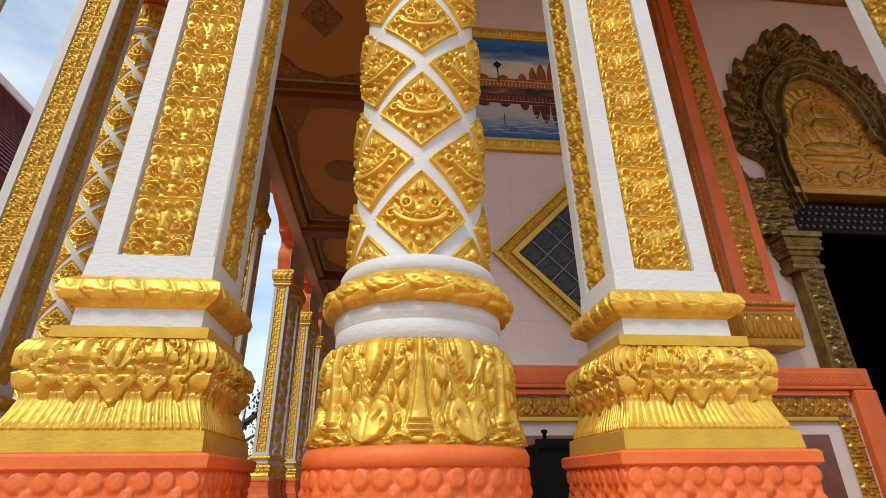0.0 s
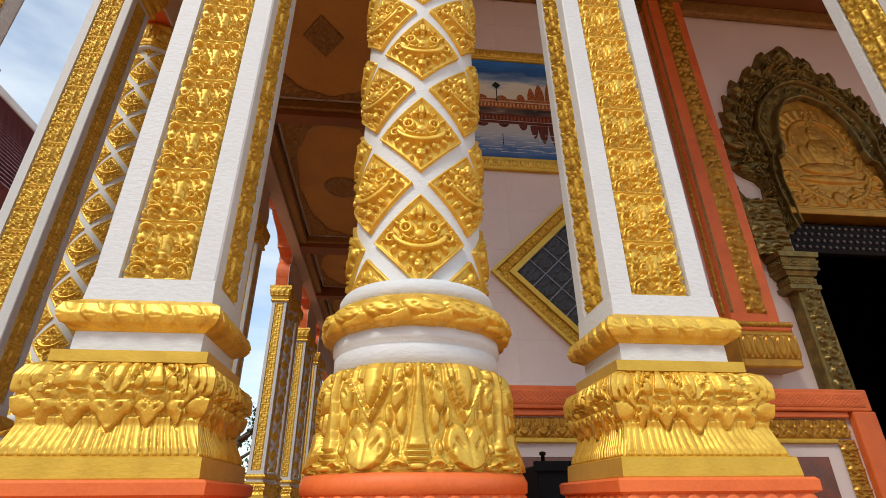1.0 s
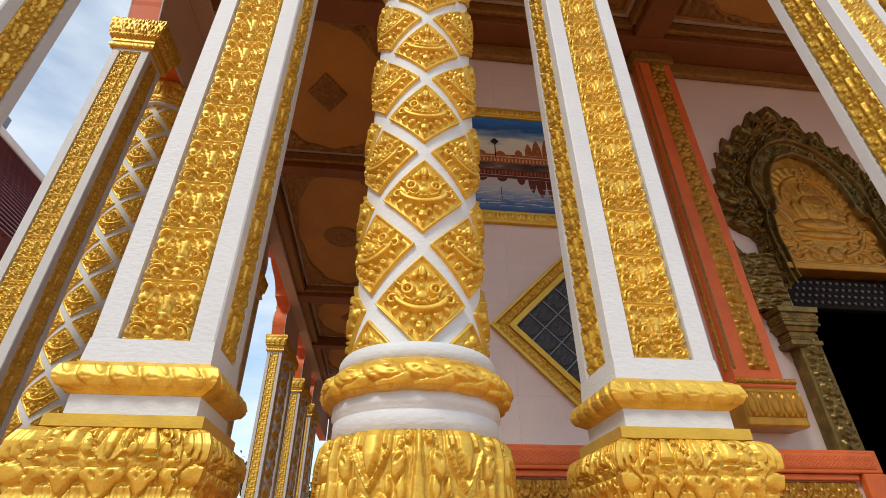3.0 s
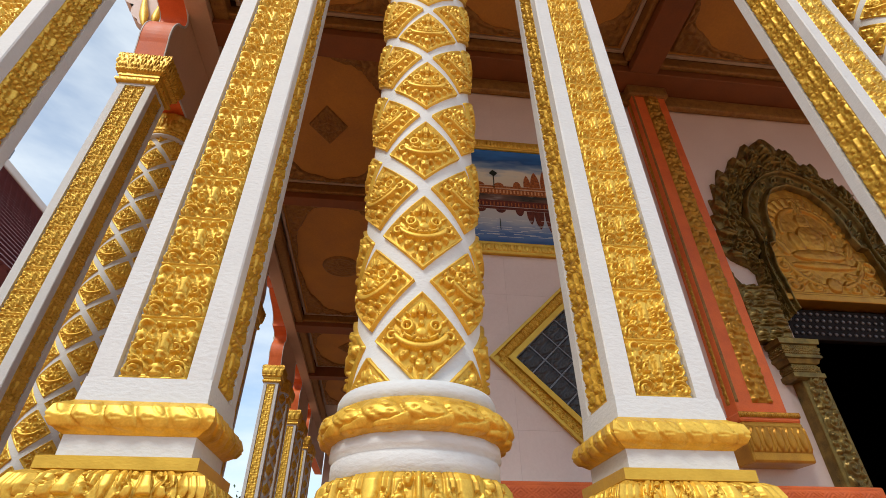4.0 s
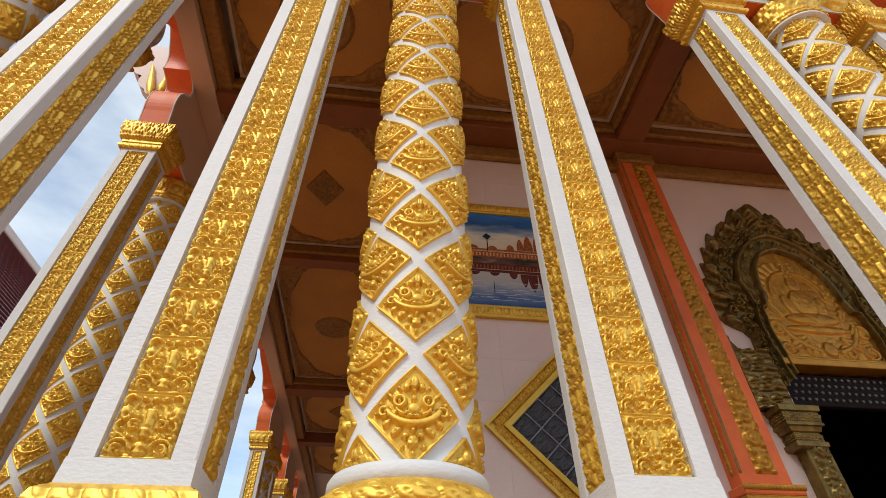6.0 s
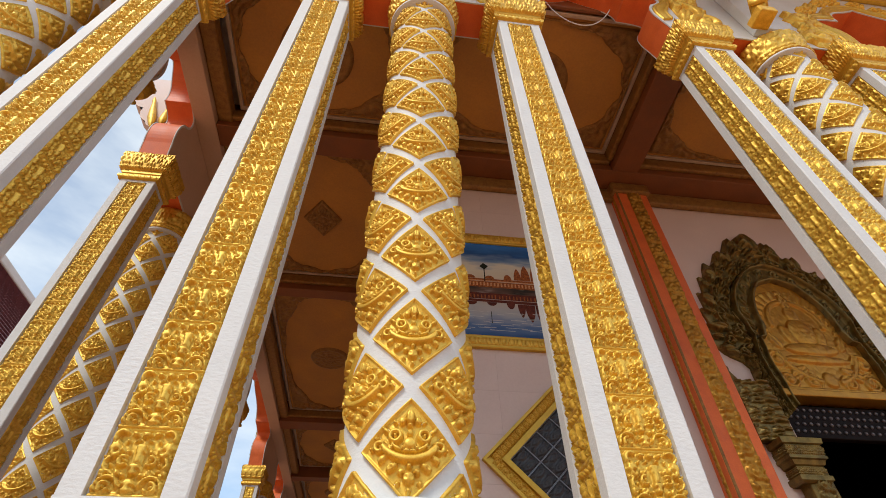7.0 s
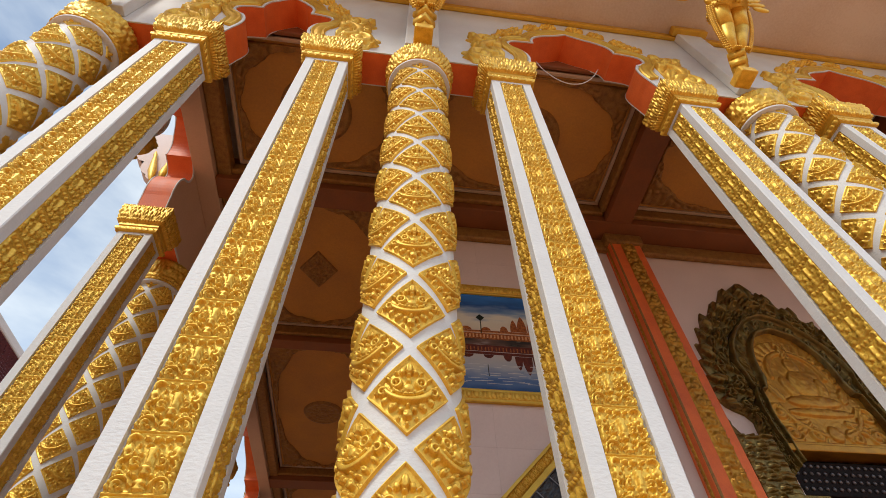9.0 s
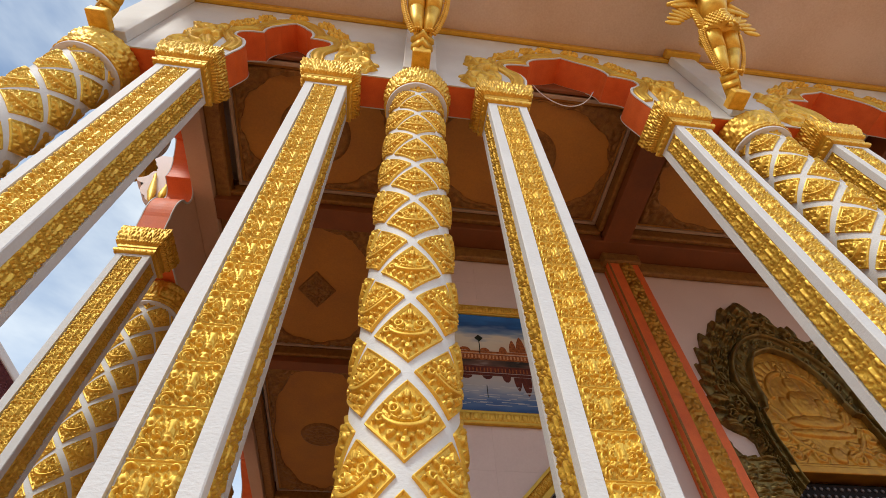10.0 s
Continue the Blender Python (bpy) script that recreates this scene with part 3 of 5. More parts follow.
def lozenge_mesh(name, n, half=False):
    """One gold lozenge bent round the column; half keeps the part above its middle."""
    ss, zz = 2 * math.pi * RAD / 8 * 0.875, PITCH / 2 * 0.80
    a, b = np.meshgrid(np.linspace(-1, 1, n + 1), np.linspace(-1, 1, n + 1))
    x, z = (a - b) / 2, (a + b) / 2
    if half:
        u, z = np.meshgrid(np.linspace(-1, 1, n + 1), np.linspace(0.21, 0.995, n // 2 + 1))
        x = u * (1 - z)
    m = np.maximum(np.abs(x + z), np.abs(z - x))
    H = 0.003 * (1 - m ** 4) + np.where(m > 0.91, 0.015, 0.001) + np.where(m < 0.91, face_lozenge(x * 1.06, z * 1.06), 0)
    H = np.where((m > 0.985) | (z < 0.211) if half else m > 0.999, -0.006, H)
    R = RAD + H
    th = x * ss / RAD
    v = np.stack([R * np.sin(th), -R * np.cos(th), z * zz], -1).reshape(-1, 3)
    return mesh_of(name, v, grid_faces(n, n // 2 if half else n))


def column(nu=1.0):
    c = tagged(new("round_column"), "round white column latticed with gold lozenges on gold lotus base", "column", "columns of the porch")
    N = lambda k: max(6, int(k * nu))
    full = lambda t: t / (2 * math.pi)
    link("plinth", turned("plinth", [(0.38, 0.0), (0.38, 0.22), (0.36, 0.26), (0.34, 0.37), (0.34, 0.40)], 64), ORANGE, c)
    link("flower_band", turned("flower_band", [(0.338, 0.39), (0.338, 0.525)], N(456), lambda t, v: flowers(full(t), v, 17), N(22)), ORANGE, c)
    link("ledge", turned("ledge", [(0.335, 0.52), (0.348, 0.527), (0.350, 0.555), (0.34, 0.575), (0.30, 0.58)], 72), ORANGE, c)
    link("lotus_moulding", turned("lotus_moulding", [(0.325, 0.572), (0.322, 0.60), (0.304, 0.66), (0.300, 0.74), (0.302, 0.80), (0.292, 0.85), (0.272, 0.875)], N(470), lambda t, v: lotus_round(full(t), v, 7), N(12)), GOLD, c)
    link("neck", turned("neck", [(0.27, 0.868), (0.278, 0.872), (0.278, 0.925), (0.272, 0.935), (0.285, 0.945), (0.283, 0.985)], 72), WHITE, c)
    link("collar", turned("collar", [(0.27, 0.975), (0.305, 0.99), (0.318, 1.02), (0.31, 1.05), (0.28, 1.085)], N(330), lambda t, v: braid(full(t), v, 15), N(10)), GOLD, c)
    link("shaft", turned("shaft", [(0.278, 1.08), (0.276, 1.125), (0.268, 1.14), (RAD, 1.15)] + [(RAD, 1.15 + 0.2 * i) for i in range(1, 21)] + [(RAD, 5.235)], 64), WHITE, c)
    front, flank, rear = lozenge_mesh("lozenge", 66 if nu > 0.8 else 34 if nu > 0.4 else 14), lozenge_mesh("lozenge", 34 if nu > 0.8 else 26 if nu > 0.4 else 10), lozenge_mesh("lozenge", 8)
    hz = lozenge_mesh("half_lozenge", N(40), True)
    for k in range(8):
        for i in range(10):
            zc = Z0 + PITCH * (i + (0.5 if k % 2 == 0 else 0))
            if zc > 5.30:
                continue
            low = k % 2 == 1 and i == 0
            lz = rear if k in (3, 4, 5) else flank if k in (2, 6) else front
            link("half_lozenge" if low else "lozenge", hz if low else lz, GOLD, c, m=pose(0, 0, zc, 0, 0, k * 45))
    cap = link("capital", turned("capital", [(0.24, 5.185), (0.287, 5.19), (0.290, 5.215), (0.275, 5.225), (0.27, 5.30)], 72), WHITE, c)
    link("capital_beads", turned("capital_beads", [(0.27, 5.220), (0.292, 5.228), (0.296, 5.245), (0.288, 5.265)], N(240), lambda t, v: 0.6 * buds(full(t), v, 30), N(4)), GOLD, cap)
    link("capital_leaves", turned("capital_leaves", [(0.278, 5.258), (0.288, 5.29), (0.298, 5.36), (0.310, 5.44), (0.318, 5.52), (0.29, 5.58), (0.22, 5.60)], N(280), lambda t, v: 0.95 * foliage(full(t), v, 13), N(7)), GOLD, cap)
    return c


ROW_Y, SIDE_X = 1.515, -2.82

PY_SHIFT, SHALLOW = 0.03, Matrix.Diagonal((1, 0.87, 1, 1))      # pillars are a little shallower than wide
p0 = pillar()
p0.matrix_basis = pose(-0.67, ROW_Y - PY_SHIFT, 0) @ SHALLOW
c0 = column()
c0.matrix_basis = pose(0.168, ROW_Y, 0, 0, 0, -2)
for x in (-1.95, 1.005):
    copy_thing(p0, pose(x, ROW_Y - PY_SHIFT, 0))
pm = pillar(0.5)
pm.matrix_basis = pose(2.85, ROW_Y - PY_SHIFT, 0) @ SHALLOW
copy_thing(pm, pose(4.53, ROW_Y - PY_SHIFT, 0))
copy_thing(pm, pose(SIDE_X, 3.725 - PY_SHIFT, 0))
cm = column(0.5)
cm.matrix_basis = pose(-2.79, ROW_Y, 0)
copy_thing(cm, pose(3.69, ROW_Y, 0))
copy_thing(cm, pose(SIDE_X, 4.56, 0))
pf = pillar(0.28)
pf.matrix_basis = pose(SIDE_X, 5.40, 0)
cf = column(0.28)
cf.matrix_basis = pose(SIDE_X, 8.55, 0)
copy_thing(pf, pose(6.45, ROW_Y, 0))
for y in (2.36, 7.72, 9.38, 12.80, 14.46, 16.5, 18.16, 19.6, 21.3):
    copy_thing(pf, pose(SIDE_X, y, 0))
for y in (13.63, 17.33, 20.45):
    copy_thing(cf, pose(SIDE_X, y, 0))


# ---- fascia with lobed arches ----
BEAM_Z, TOP_Z = 5.60, 7.62


def bezier(p, c, q, n):
    return [tuple((1 - t) ** 2 * p[i] + 2 * t * (1 - t) * c[i] + t * t * q[i] for i in (0, 1)) for t in [k / n for k in range(n)]]


def arch_line(x0, x1, rise):
    """A lobed arch from x0 to x1 over BEAM_Z: a bulging foot lobe, a wide shoulder, a tooth and a pointed crown."""
    mid, half, B = (x0 + x1) / 2, (x1 - x0) / 2, BEAM_Z
    tooth, crown = 0.13 + 0.2 * half, BEAM_Z + rise
    left = [(0.07, B), (0.12, B + 0.22)] + bezier((0.12, B + 0.22), (0.21, B + 0.48), (0.10, B + 0.65), 9) + bezier((0.10, B + 0.65), (-0.06, B + 0.76), (-0.01, B + 0.89), 8) + bezier((-0.01, B + 0.89), (0.03, B + 0.96), (tooth, B + 0.97), 8)
    left += bezier((tooth, B + 0.97), (tooth - 0.02, B + 1.20), (tooth + 0.4 * (half - tooth), B + 1.30), 8) + bezier((tooth + 0.4 * (half - tooth), B + 1.30), (half - 0.12, crown - 0.10), (half, crown), 6) + [(half, crown)]
    left = [(x0 + u, v) for u, v in left]
    return left + [(2 * mid - x, z) for x, z in left[-2::-1]]


def fascia(name, x0, x1, arches, thick, m, label, paint=WHITE):
    """A wall over the row, x0 to x1 along local x, front at local y 0; orange underneath, where it is lined."""
    line = [(x0, BEAM_Z)]
    for a, b, rise in arches:
        line += arch_line(a, b, rise)
    line.append((x1, BEAM_Z))
    bm, un, lip = bmesh.new(), bmesh.new(), bmesh.new()
    ring_xz = line + [(x1, TOP_Z), (x0, TOP_Z)]
    for y in (0, thick):
        vs = [bm.verts.new((x, y, z)) for x, z in ring_xz]
        bm.faces.new(vs).normal_update()
    bmesh.ops.triangulate(bm, faces=bm.faces[:], ngon_method="EAR_CLIP")
    us = [[un.verts.new((x, y, z - 0.002)) for x, z in line] for y in (-0.004, thick + 0.004)]
    for i in range(len(line) - 1):
        un.faces.new((us[0][i + 1], us[0][i], us[1][i], us[1][i + 1]))
    P = np.array(line)
    tan = np.gradient(P, axis=0)
    nrm = np.stack([-tan[:, 1], tan[:, 0]], -1) / np.maximum(1e-6, np.hypot(tan[:, 0], tan[:, 1]))[:, None]
    for y0, y1 in ((0.0, -0.012), (thick, thick + 0.012)):
        rows = [[lip.verts.new((p[0] + o * q[0], y, p[1] + o * q[1])) for p, q in zip(P, nrm)] for o, y in ((-0.004, y0), (-0.004, y1), (0.022, y1), (0.026, y0))]
        for j in range(3):
            for i in range(len(line) - 1):
                lip.faces.new((rows[j][i], rows[j][i + 1], rows[j + 1][i + 1], rows[j + 1][i]))
    w = tagged(link(name, bm_mesh(name, bm), paint, m=m), label, "wall", kind="structure")
    link("arch_lining", bm_mesh("arch_lining", un), ORANGE, w, "orange painted underside of the arches")
    link("arch_edge", bm_mesh("arch_edge", lip), WHITE, w, "white painted edge along the arches")
    return w


def tube(name, pts, r, seg=8, squash=1.0):
    """A closed tube along points; r may be a list."""
    verts, faces = [], []
    n = len(pts)
    P = [Vector(p) for p in pts]
    for i, p in enumerate(P):
        d = (P[min(i + 1, n - 1)] - P[max(i - 1, 0)]).normalized()
        side = d.cross(Vector((0, 1, 0)))
        side = side.normalized() if side.length > 1e-4 else Vector((1, 0, 0))
        up = side.cross(d).normalized()
        rr = r[i] if isinstance(r, list) else r
        for k in range(seg):
            a = 2 * math.pi * k / seg
            verts.append(p + side * math.cos(a) * rr + up * math.sin(a) * rr * squash)
    for i in range(n - 1):
        for k in range(seg):
            faces.append((i * seg + k, i * seg + (k + 1) % seg, (i + 1) * seg + (k + 1) % seg, (i + 1) * seg + k))
    faces += [tuple(range(seg))[::-1], tuple((n - 1) * seg + k for k in range(seg))]
    return mesh_of(name, verts, faces)


def drop_mesh(name, w, h, d=0.35):
    """A pointed leaf bud standing up from z 0."""
    prof = [(0.02, 0), (0.6, 0.10), (1.0, 0.32), (0.75, 0.58), (0.40, 0.78), (0.50, 0.86), (0.22, 0.96), (0.01, 1.0)]
    me = turned(name, [(r * w / 2, z * h) for r, z in prof], 10, None, 2)
    for v in me.vertices:
        v.co.y *= d * 2
    return me


def carved_strip(name, inner, outer, k, depth, rows=14, fn=None):
    """A carved band between two curves of (x, z), facing -y; k repeats of the crest along it."""
    n = len(inner)
    I, O = np.array(inner), np.array(outer)
    q = np.linspace(0, 1, rows + 1)
    P = I[None] * (1 - q[:, None, None]) + O[None] * q[:, None, None]
    u, v = np.meshgrid(np.linspace(0, 1, n), q)
    H = depth * (fn or crest)(u, v, k) / 0.034 + depth * 0.35
    H[0] = H[-1] = -0.004
    H[:, 0] = H[:, -1] = -0.004
    return mesh_of(name, np.stack([P[..., 0], -H, P[..., 1]], -1).reshape(-1, 3), grid_faces(n - 1, rows))


def along(line, n):
    """The polyline resampled at n even steps."""
    P = np.array(line)
    d = np.concatenate([[0], np.cumsum(np.hypot(*np.diff(P, axis=0).T))])
    t = np.linspace(0, d[-1], n)
    return np.stack([np.interp(t, d, P[:, 0]), np.interp(t, d, P[:, 1])], -1)


def rosette_bud(name):
    """A small curled leaf rosette, standing up from z 0 and facing -y."""
    x, z = np.meshgrid(np.linspace(-1, 1, 23), np.linspace(-1, 1, 23))
    X, Z = x * np.sqrt(1 - z * z / 2), z * np.sqrt(1 - x * x / 2)
    a = np.abs(X)
    H = carve(blob(a, Z, 0, 0.05, 0.30, 0.34, 0, 0.044, 0.4), blob(a, Z, 0, 0.66, 0.28, 0.34, 0, 0.034, 0.4), blob(a, Z, 0.54, 0.16, 0.32, 0.34, 0, 0.036, 0.4), blob(a, Z, 0.44, -0.52, 0.32, 0.34, 0, 0.030, 0.4), blob(a, Z, 0, -0.66, 0.2, 0.3, 0, 0.028, 0.4), blob(a, Z, 0.40, 0.66, 0.22, 0.26, -30, 0.028, 0.4), cut=0.010) + 0.010
    rim = np.hypot(X, Z) > 0.995
    H = np.where(rim, -0.004, H)
    edge = 1 + 0.10 * np.sin(np.arctan2(Z, X) * 7)
    return mesh_of(name, np.stack([X * edge * 0.115, -H, 0.085 + Z * edge * 0.085], -1).reshape(-1, 3), grid_faces(22, 22))


def spandrel(name, side):
    """A carved foliage scroll over a capital, spreading to one side of the arch foot; side -1 spreads to -x."""
    n, rows = 46, 60
    u, v = np.meshgrid(np.linspace(0, 1, n + 1), np.linspace(0, 1, rows + 1))
    reach = np.interp(v, [0, 0.12, 0.28, 0.45, 0.60, 0.75, 0.88, 1.0], [0.30, 0.42, 0.47, 0.36, 0.33, 0.38, 0.36, 0.16]) * (1 + 0.05 * np.sin(v * 44))
    X, Z = 0.02 + u * reach, v * 0.98
    g = lambda cx, cz, r, hand: volute(X, Z, cx, cz, r, 0.060, hand)
    H = carve(g(0.27, 0.22, 0.19, 1), g(0.20, 0.74, 0.17, -1), ring(X, Z, 0.06, 0.46, 0.20, 0.05, 0.060, -80, 80), blob(X, Z, 0.10, 0.12, 0.09, 0.12, 0, 0.05, 0.3), petal(X, Z, 0.10, 0.40, 0.07, 0.16, -20, 0.05), petal(X, Z, 0.30, 0.50, 0.06, 0.13, -40, 0.055), petal(X, Z, 0.08, 0.88, 0.06, 0.10, 20, 0.05), petal(X, Z, 0.40, 0.14, 0.05, 0.10, 30, 0.045), petal(X, Z, 0.34, 0.86, 0.05, 0.10, -40, 0.05), blob(X, Z, 0.08, 0.64, 0.06, 0.09, 0, 0.05, 0.3), cut=0.018) + 0.014
    H = np.where((u < 0.001) | (u > 0.999) | (v < 0.001) | (v > 0.999), -0.004, H)
    f = grid_faces(n, rows)
    return mesh_of(name, np.stack([side * X, -H, Z], -1).reshape(-1, 3), f if side > 0 else [q[::-1] for q in f])


BUD, SPAN_L, SPAN_R = rosette_bud("leaf_bud"), spandrel("spandrel_scroll", -1), spandrel("spandrel_scroll", 1)


def arch_ornament(x0, x1, rise, m):
    """Gold trim along an arch: a grooved ogee band, single leaf buds on its back and scrolls over the capitals."""
    o = tagged(new("arch_ornament"), "gold moulded arch trim with leaf buds and corner scrolls", "arch ornament", "arch ornaments of the porch")
    o.matrix_basis = m
    n = 300
    base = along(arch_line(x0, x1, rise)[1:-1], n)

    def eased(k):
        return np.array([np.convolve(np.pad(base[:, i], k, "edge"), np.ones(2 * k + 1) / (2 * k + 1), "valid") for i in (0, 1)]).T

    def normals(c):
        tan = np.gradient(c, axis=0)
        w = np.stack([-tan[:, 1], tan[:, 0]], -1)
        return w / np.linalg.norm(w, axis=1)[:, None]

    near, far = eased(3), eased(16)
    a0, a1 = near + normals(near) * 0.030, far + normals(far) * 0.165
    link("arch_band", carved_strip("arch_band", a0, a1, 1, 0.022, 18, lambda u, v, k: 0.034 * (0.35 + 0.65 * np.abs(np.cos(v * math.pi * 2.0)) ** 0.7 - 0.25 * (np.abs(v - 0.78) < 0.04))), GOLD_PLAIN, o)
    count = 11 if x1 - x0 < 1.2 else 12
    d = normals(far)
    i0 = int(np.argmax(base[:, 1] > BEAM_Z + 0.80))
    for k in range(count):
        i = int(i0 + (n - 1 - 2 * i0) * k / (count - 1))
        p = far[i] + d[i] * 0.195
        link("leaf_bud", BUD, GOLD, o, m=pose(p[0], -0.004, p[1], 0, math.degrees(math.atan2(d[i][0], d[i][1])), 0))
    link("spandrel_scroll", SPAN_L, GOLD, o, m=pose(x0 - 0.10, -0.002, BEAM_Z + 0.02))
    link("spandrel_scroll", SPAN_R, GOLD, o, m=pose(x1 + 0.10, -0.002, BEAM_Z + 0.02))
    return o


FRONT = [(-1.95 + 0.16, -0.67 - 0.16, 1.47), (1.005 + 0.16, 2.85 - 0.16, 1.47), (4.53 + 0.16, 6.45 - 0.16, 1.47)]
F_Y = 1.36
fascia("wall_front_fascia", -2.99, 10.0, FRONT, 0.31, pose(0, F_Y, 0), "white plaster fascia over the front pillars with lobed orange arches")
for a, b, r in FRONT:
    arch_ornament(a, b, r, pose(0, F_Y, 0))
SIDE = [(2.36 + 0.16, 3.725 - 0.16, 1.47), (5.40 + 0.16, 7.72 - 0.16, 1.47), (9.38 + 0.16, 12.80 - 0.16, 1.47), (14.46 + 0.16, 16.5 - 0.16, 1.47), (18.16 + 0.16, 19.6 - 0.16, 1.47)]
SIDE_M = pose(-2.975, 0, 0, 0, 0, -90)
SIDE_L = [(-b, -a, r) for a, b, r in reversed(SIDE)]
fascia("wall_side_fascia", -26.0, -1.672, SIDE_L, 0.31, SIDE_M, "cream fascia over the side pillars, toned brown for warm shade, with lobed orange arches", SHADED_CREAM)
for a, b, r in SIDE_L:
    arch_ornament(a, b, r, SIDE_M)



def side_bracket(y):
    """A scalloped plaster bracket on the outside of the side wall, with a flame finial."""
    edge = [(-2.98, 6.30)]
    for p, c, q in (((-3.16, 6.40), (-3.26, 6.42), (-3.29, 6.52)), ((-3.29, 6.52), (-3.45, 6.62), (-3.43, 6.83)), ((-3.43, 6.83), (-3.62, 6.88), (-3.60, 7.08)), ((-3.60, 7.08), (-3.74, 7.20), (-3.66, 7.36)), ((-3.66, 7.36), (-3.80, 7.46), (-3.70, 7.62))):
        edge += bezier(p, c, q, 6)
    edge += [(-3.70, 7.62), (-2.98, 7.62)]
    bm = bmesh.new()
    rows = [[bm.verts.new((x, yy, z)) for x, z in edge] for yy in (-0.08, 0.08)]
    for k in range(len(edge)):
        j = (k + 1) % len(edge)
        bm.faces.new((rows[0][k], rows[0][j], rows[1][j], rows[1][k]))
    caps = [bm.faces.new(r) for r in rows]
    bmesh.ops.triangulate(bm, faces=caps, ngon_method="EAR_CLIP")
    b = tagged(new("side_bracket"), "scalloped plaster bracket with gold flame finial on the side wall", "bracket", kind="structure")
    b.matrix_basis = pose(0, y, 0)
    link("bracket_body", bm_mesh("bracket_body", bm), WALL, b)
    link("flame_finial", drop_mesh("flame_finial", 0.11, 0.78), GOLD, b, "gold flame finial", m=pose(-3.14, -0.12, 6.32, 0, -16, 0))
    link("flame_leaf", drop_mesh("flame_leaf", 0.10, 0.42), GOLD, b, m=pose(-3.06, -0.11, 6.42, 0, -6, 0))
    return b


side_bracket(3.72)

# strips of wall over the columns, gold trim under the eave, and the eave itself
for x in (-2.79, 0.168, 3.69, 7.3):
    tagged(link("trim_pier", block("trim_pier", x - 0.17, x + 0.17, F_Y - 0.10, F_Y, BEAM_Z + 0.12, TOP_Z - 0.12, 0.01), WHITE), "white plaster pier above a column", "pier", kind="structure")
tagged(link("trim_cornice", block("trim_cornice", -2.99, 10, F_Y - 0.06, F_Y, TOP_Z - 0.14, TOP_Z - 0.02, 0.02), GOLD_PLAIN), "dull gold cornice strip under the eave", "cornice", kind="structure")
for x in (-2.79, 0.168, 3.69, 7.3):
    tagged(link("trim_cornice_break", block("trim_cornice_break", x - 0.24, x + 0.24, F_Y - 0.17, F_Y - 0.062, TOP_Z - 0.14, TOP_Z - 0.02, 0.02), GOLD_PLAIN), "dull gold cornice strip round a pier", "cornice", kind="structure")
tagged(link("ceiling_eave", block("ceiling_eave", -3.02, 10, 0.10, F_Y + 0.31, TOP_Z, TOP_Z + 0.3, 0.02), SOFFIT), "pale plaster underside of the eave", "eave", kind="structure")
tagged(link("ceiling_slab", block("ceiling_slab", -3.0, 10, F_Y + 0.31, 26, 7.1, 7.4, 0), SOFFIT), "roof slab over the porch", "roof", kind="structure")


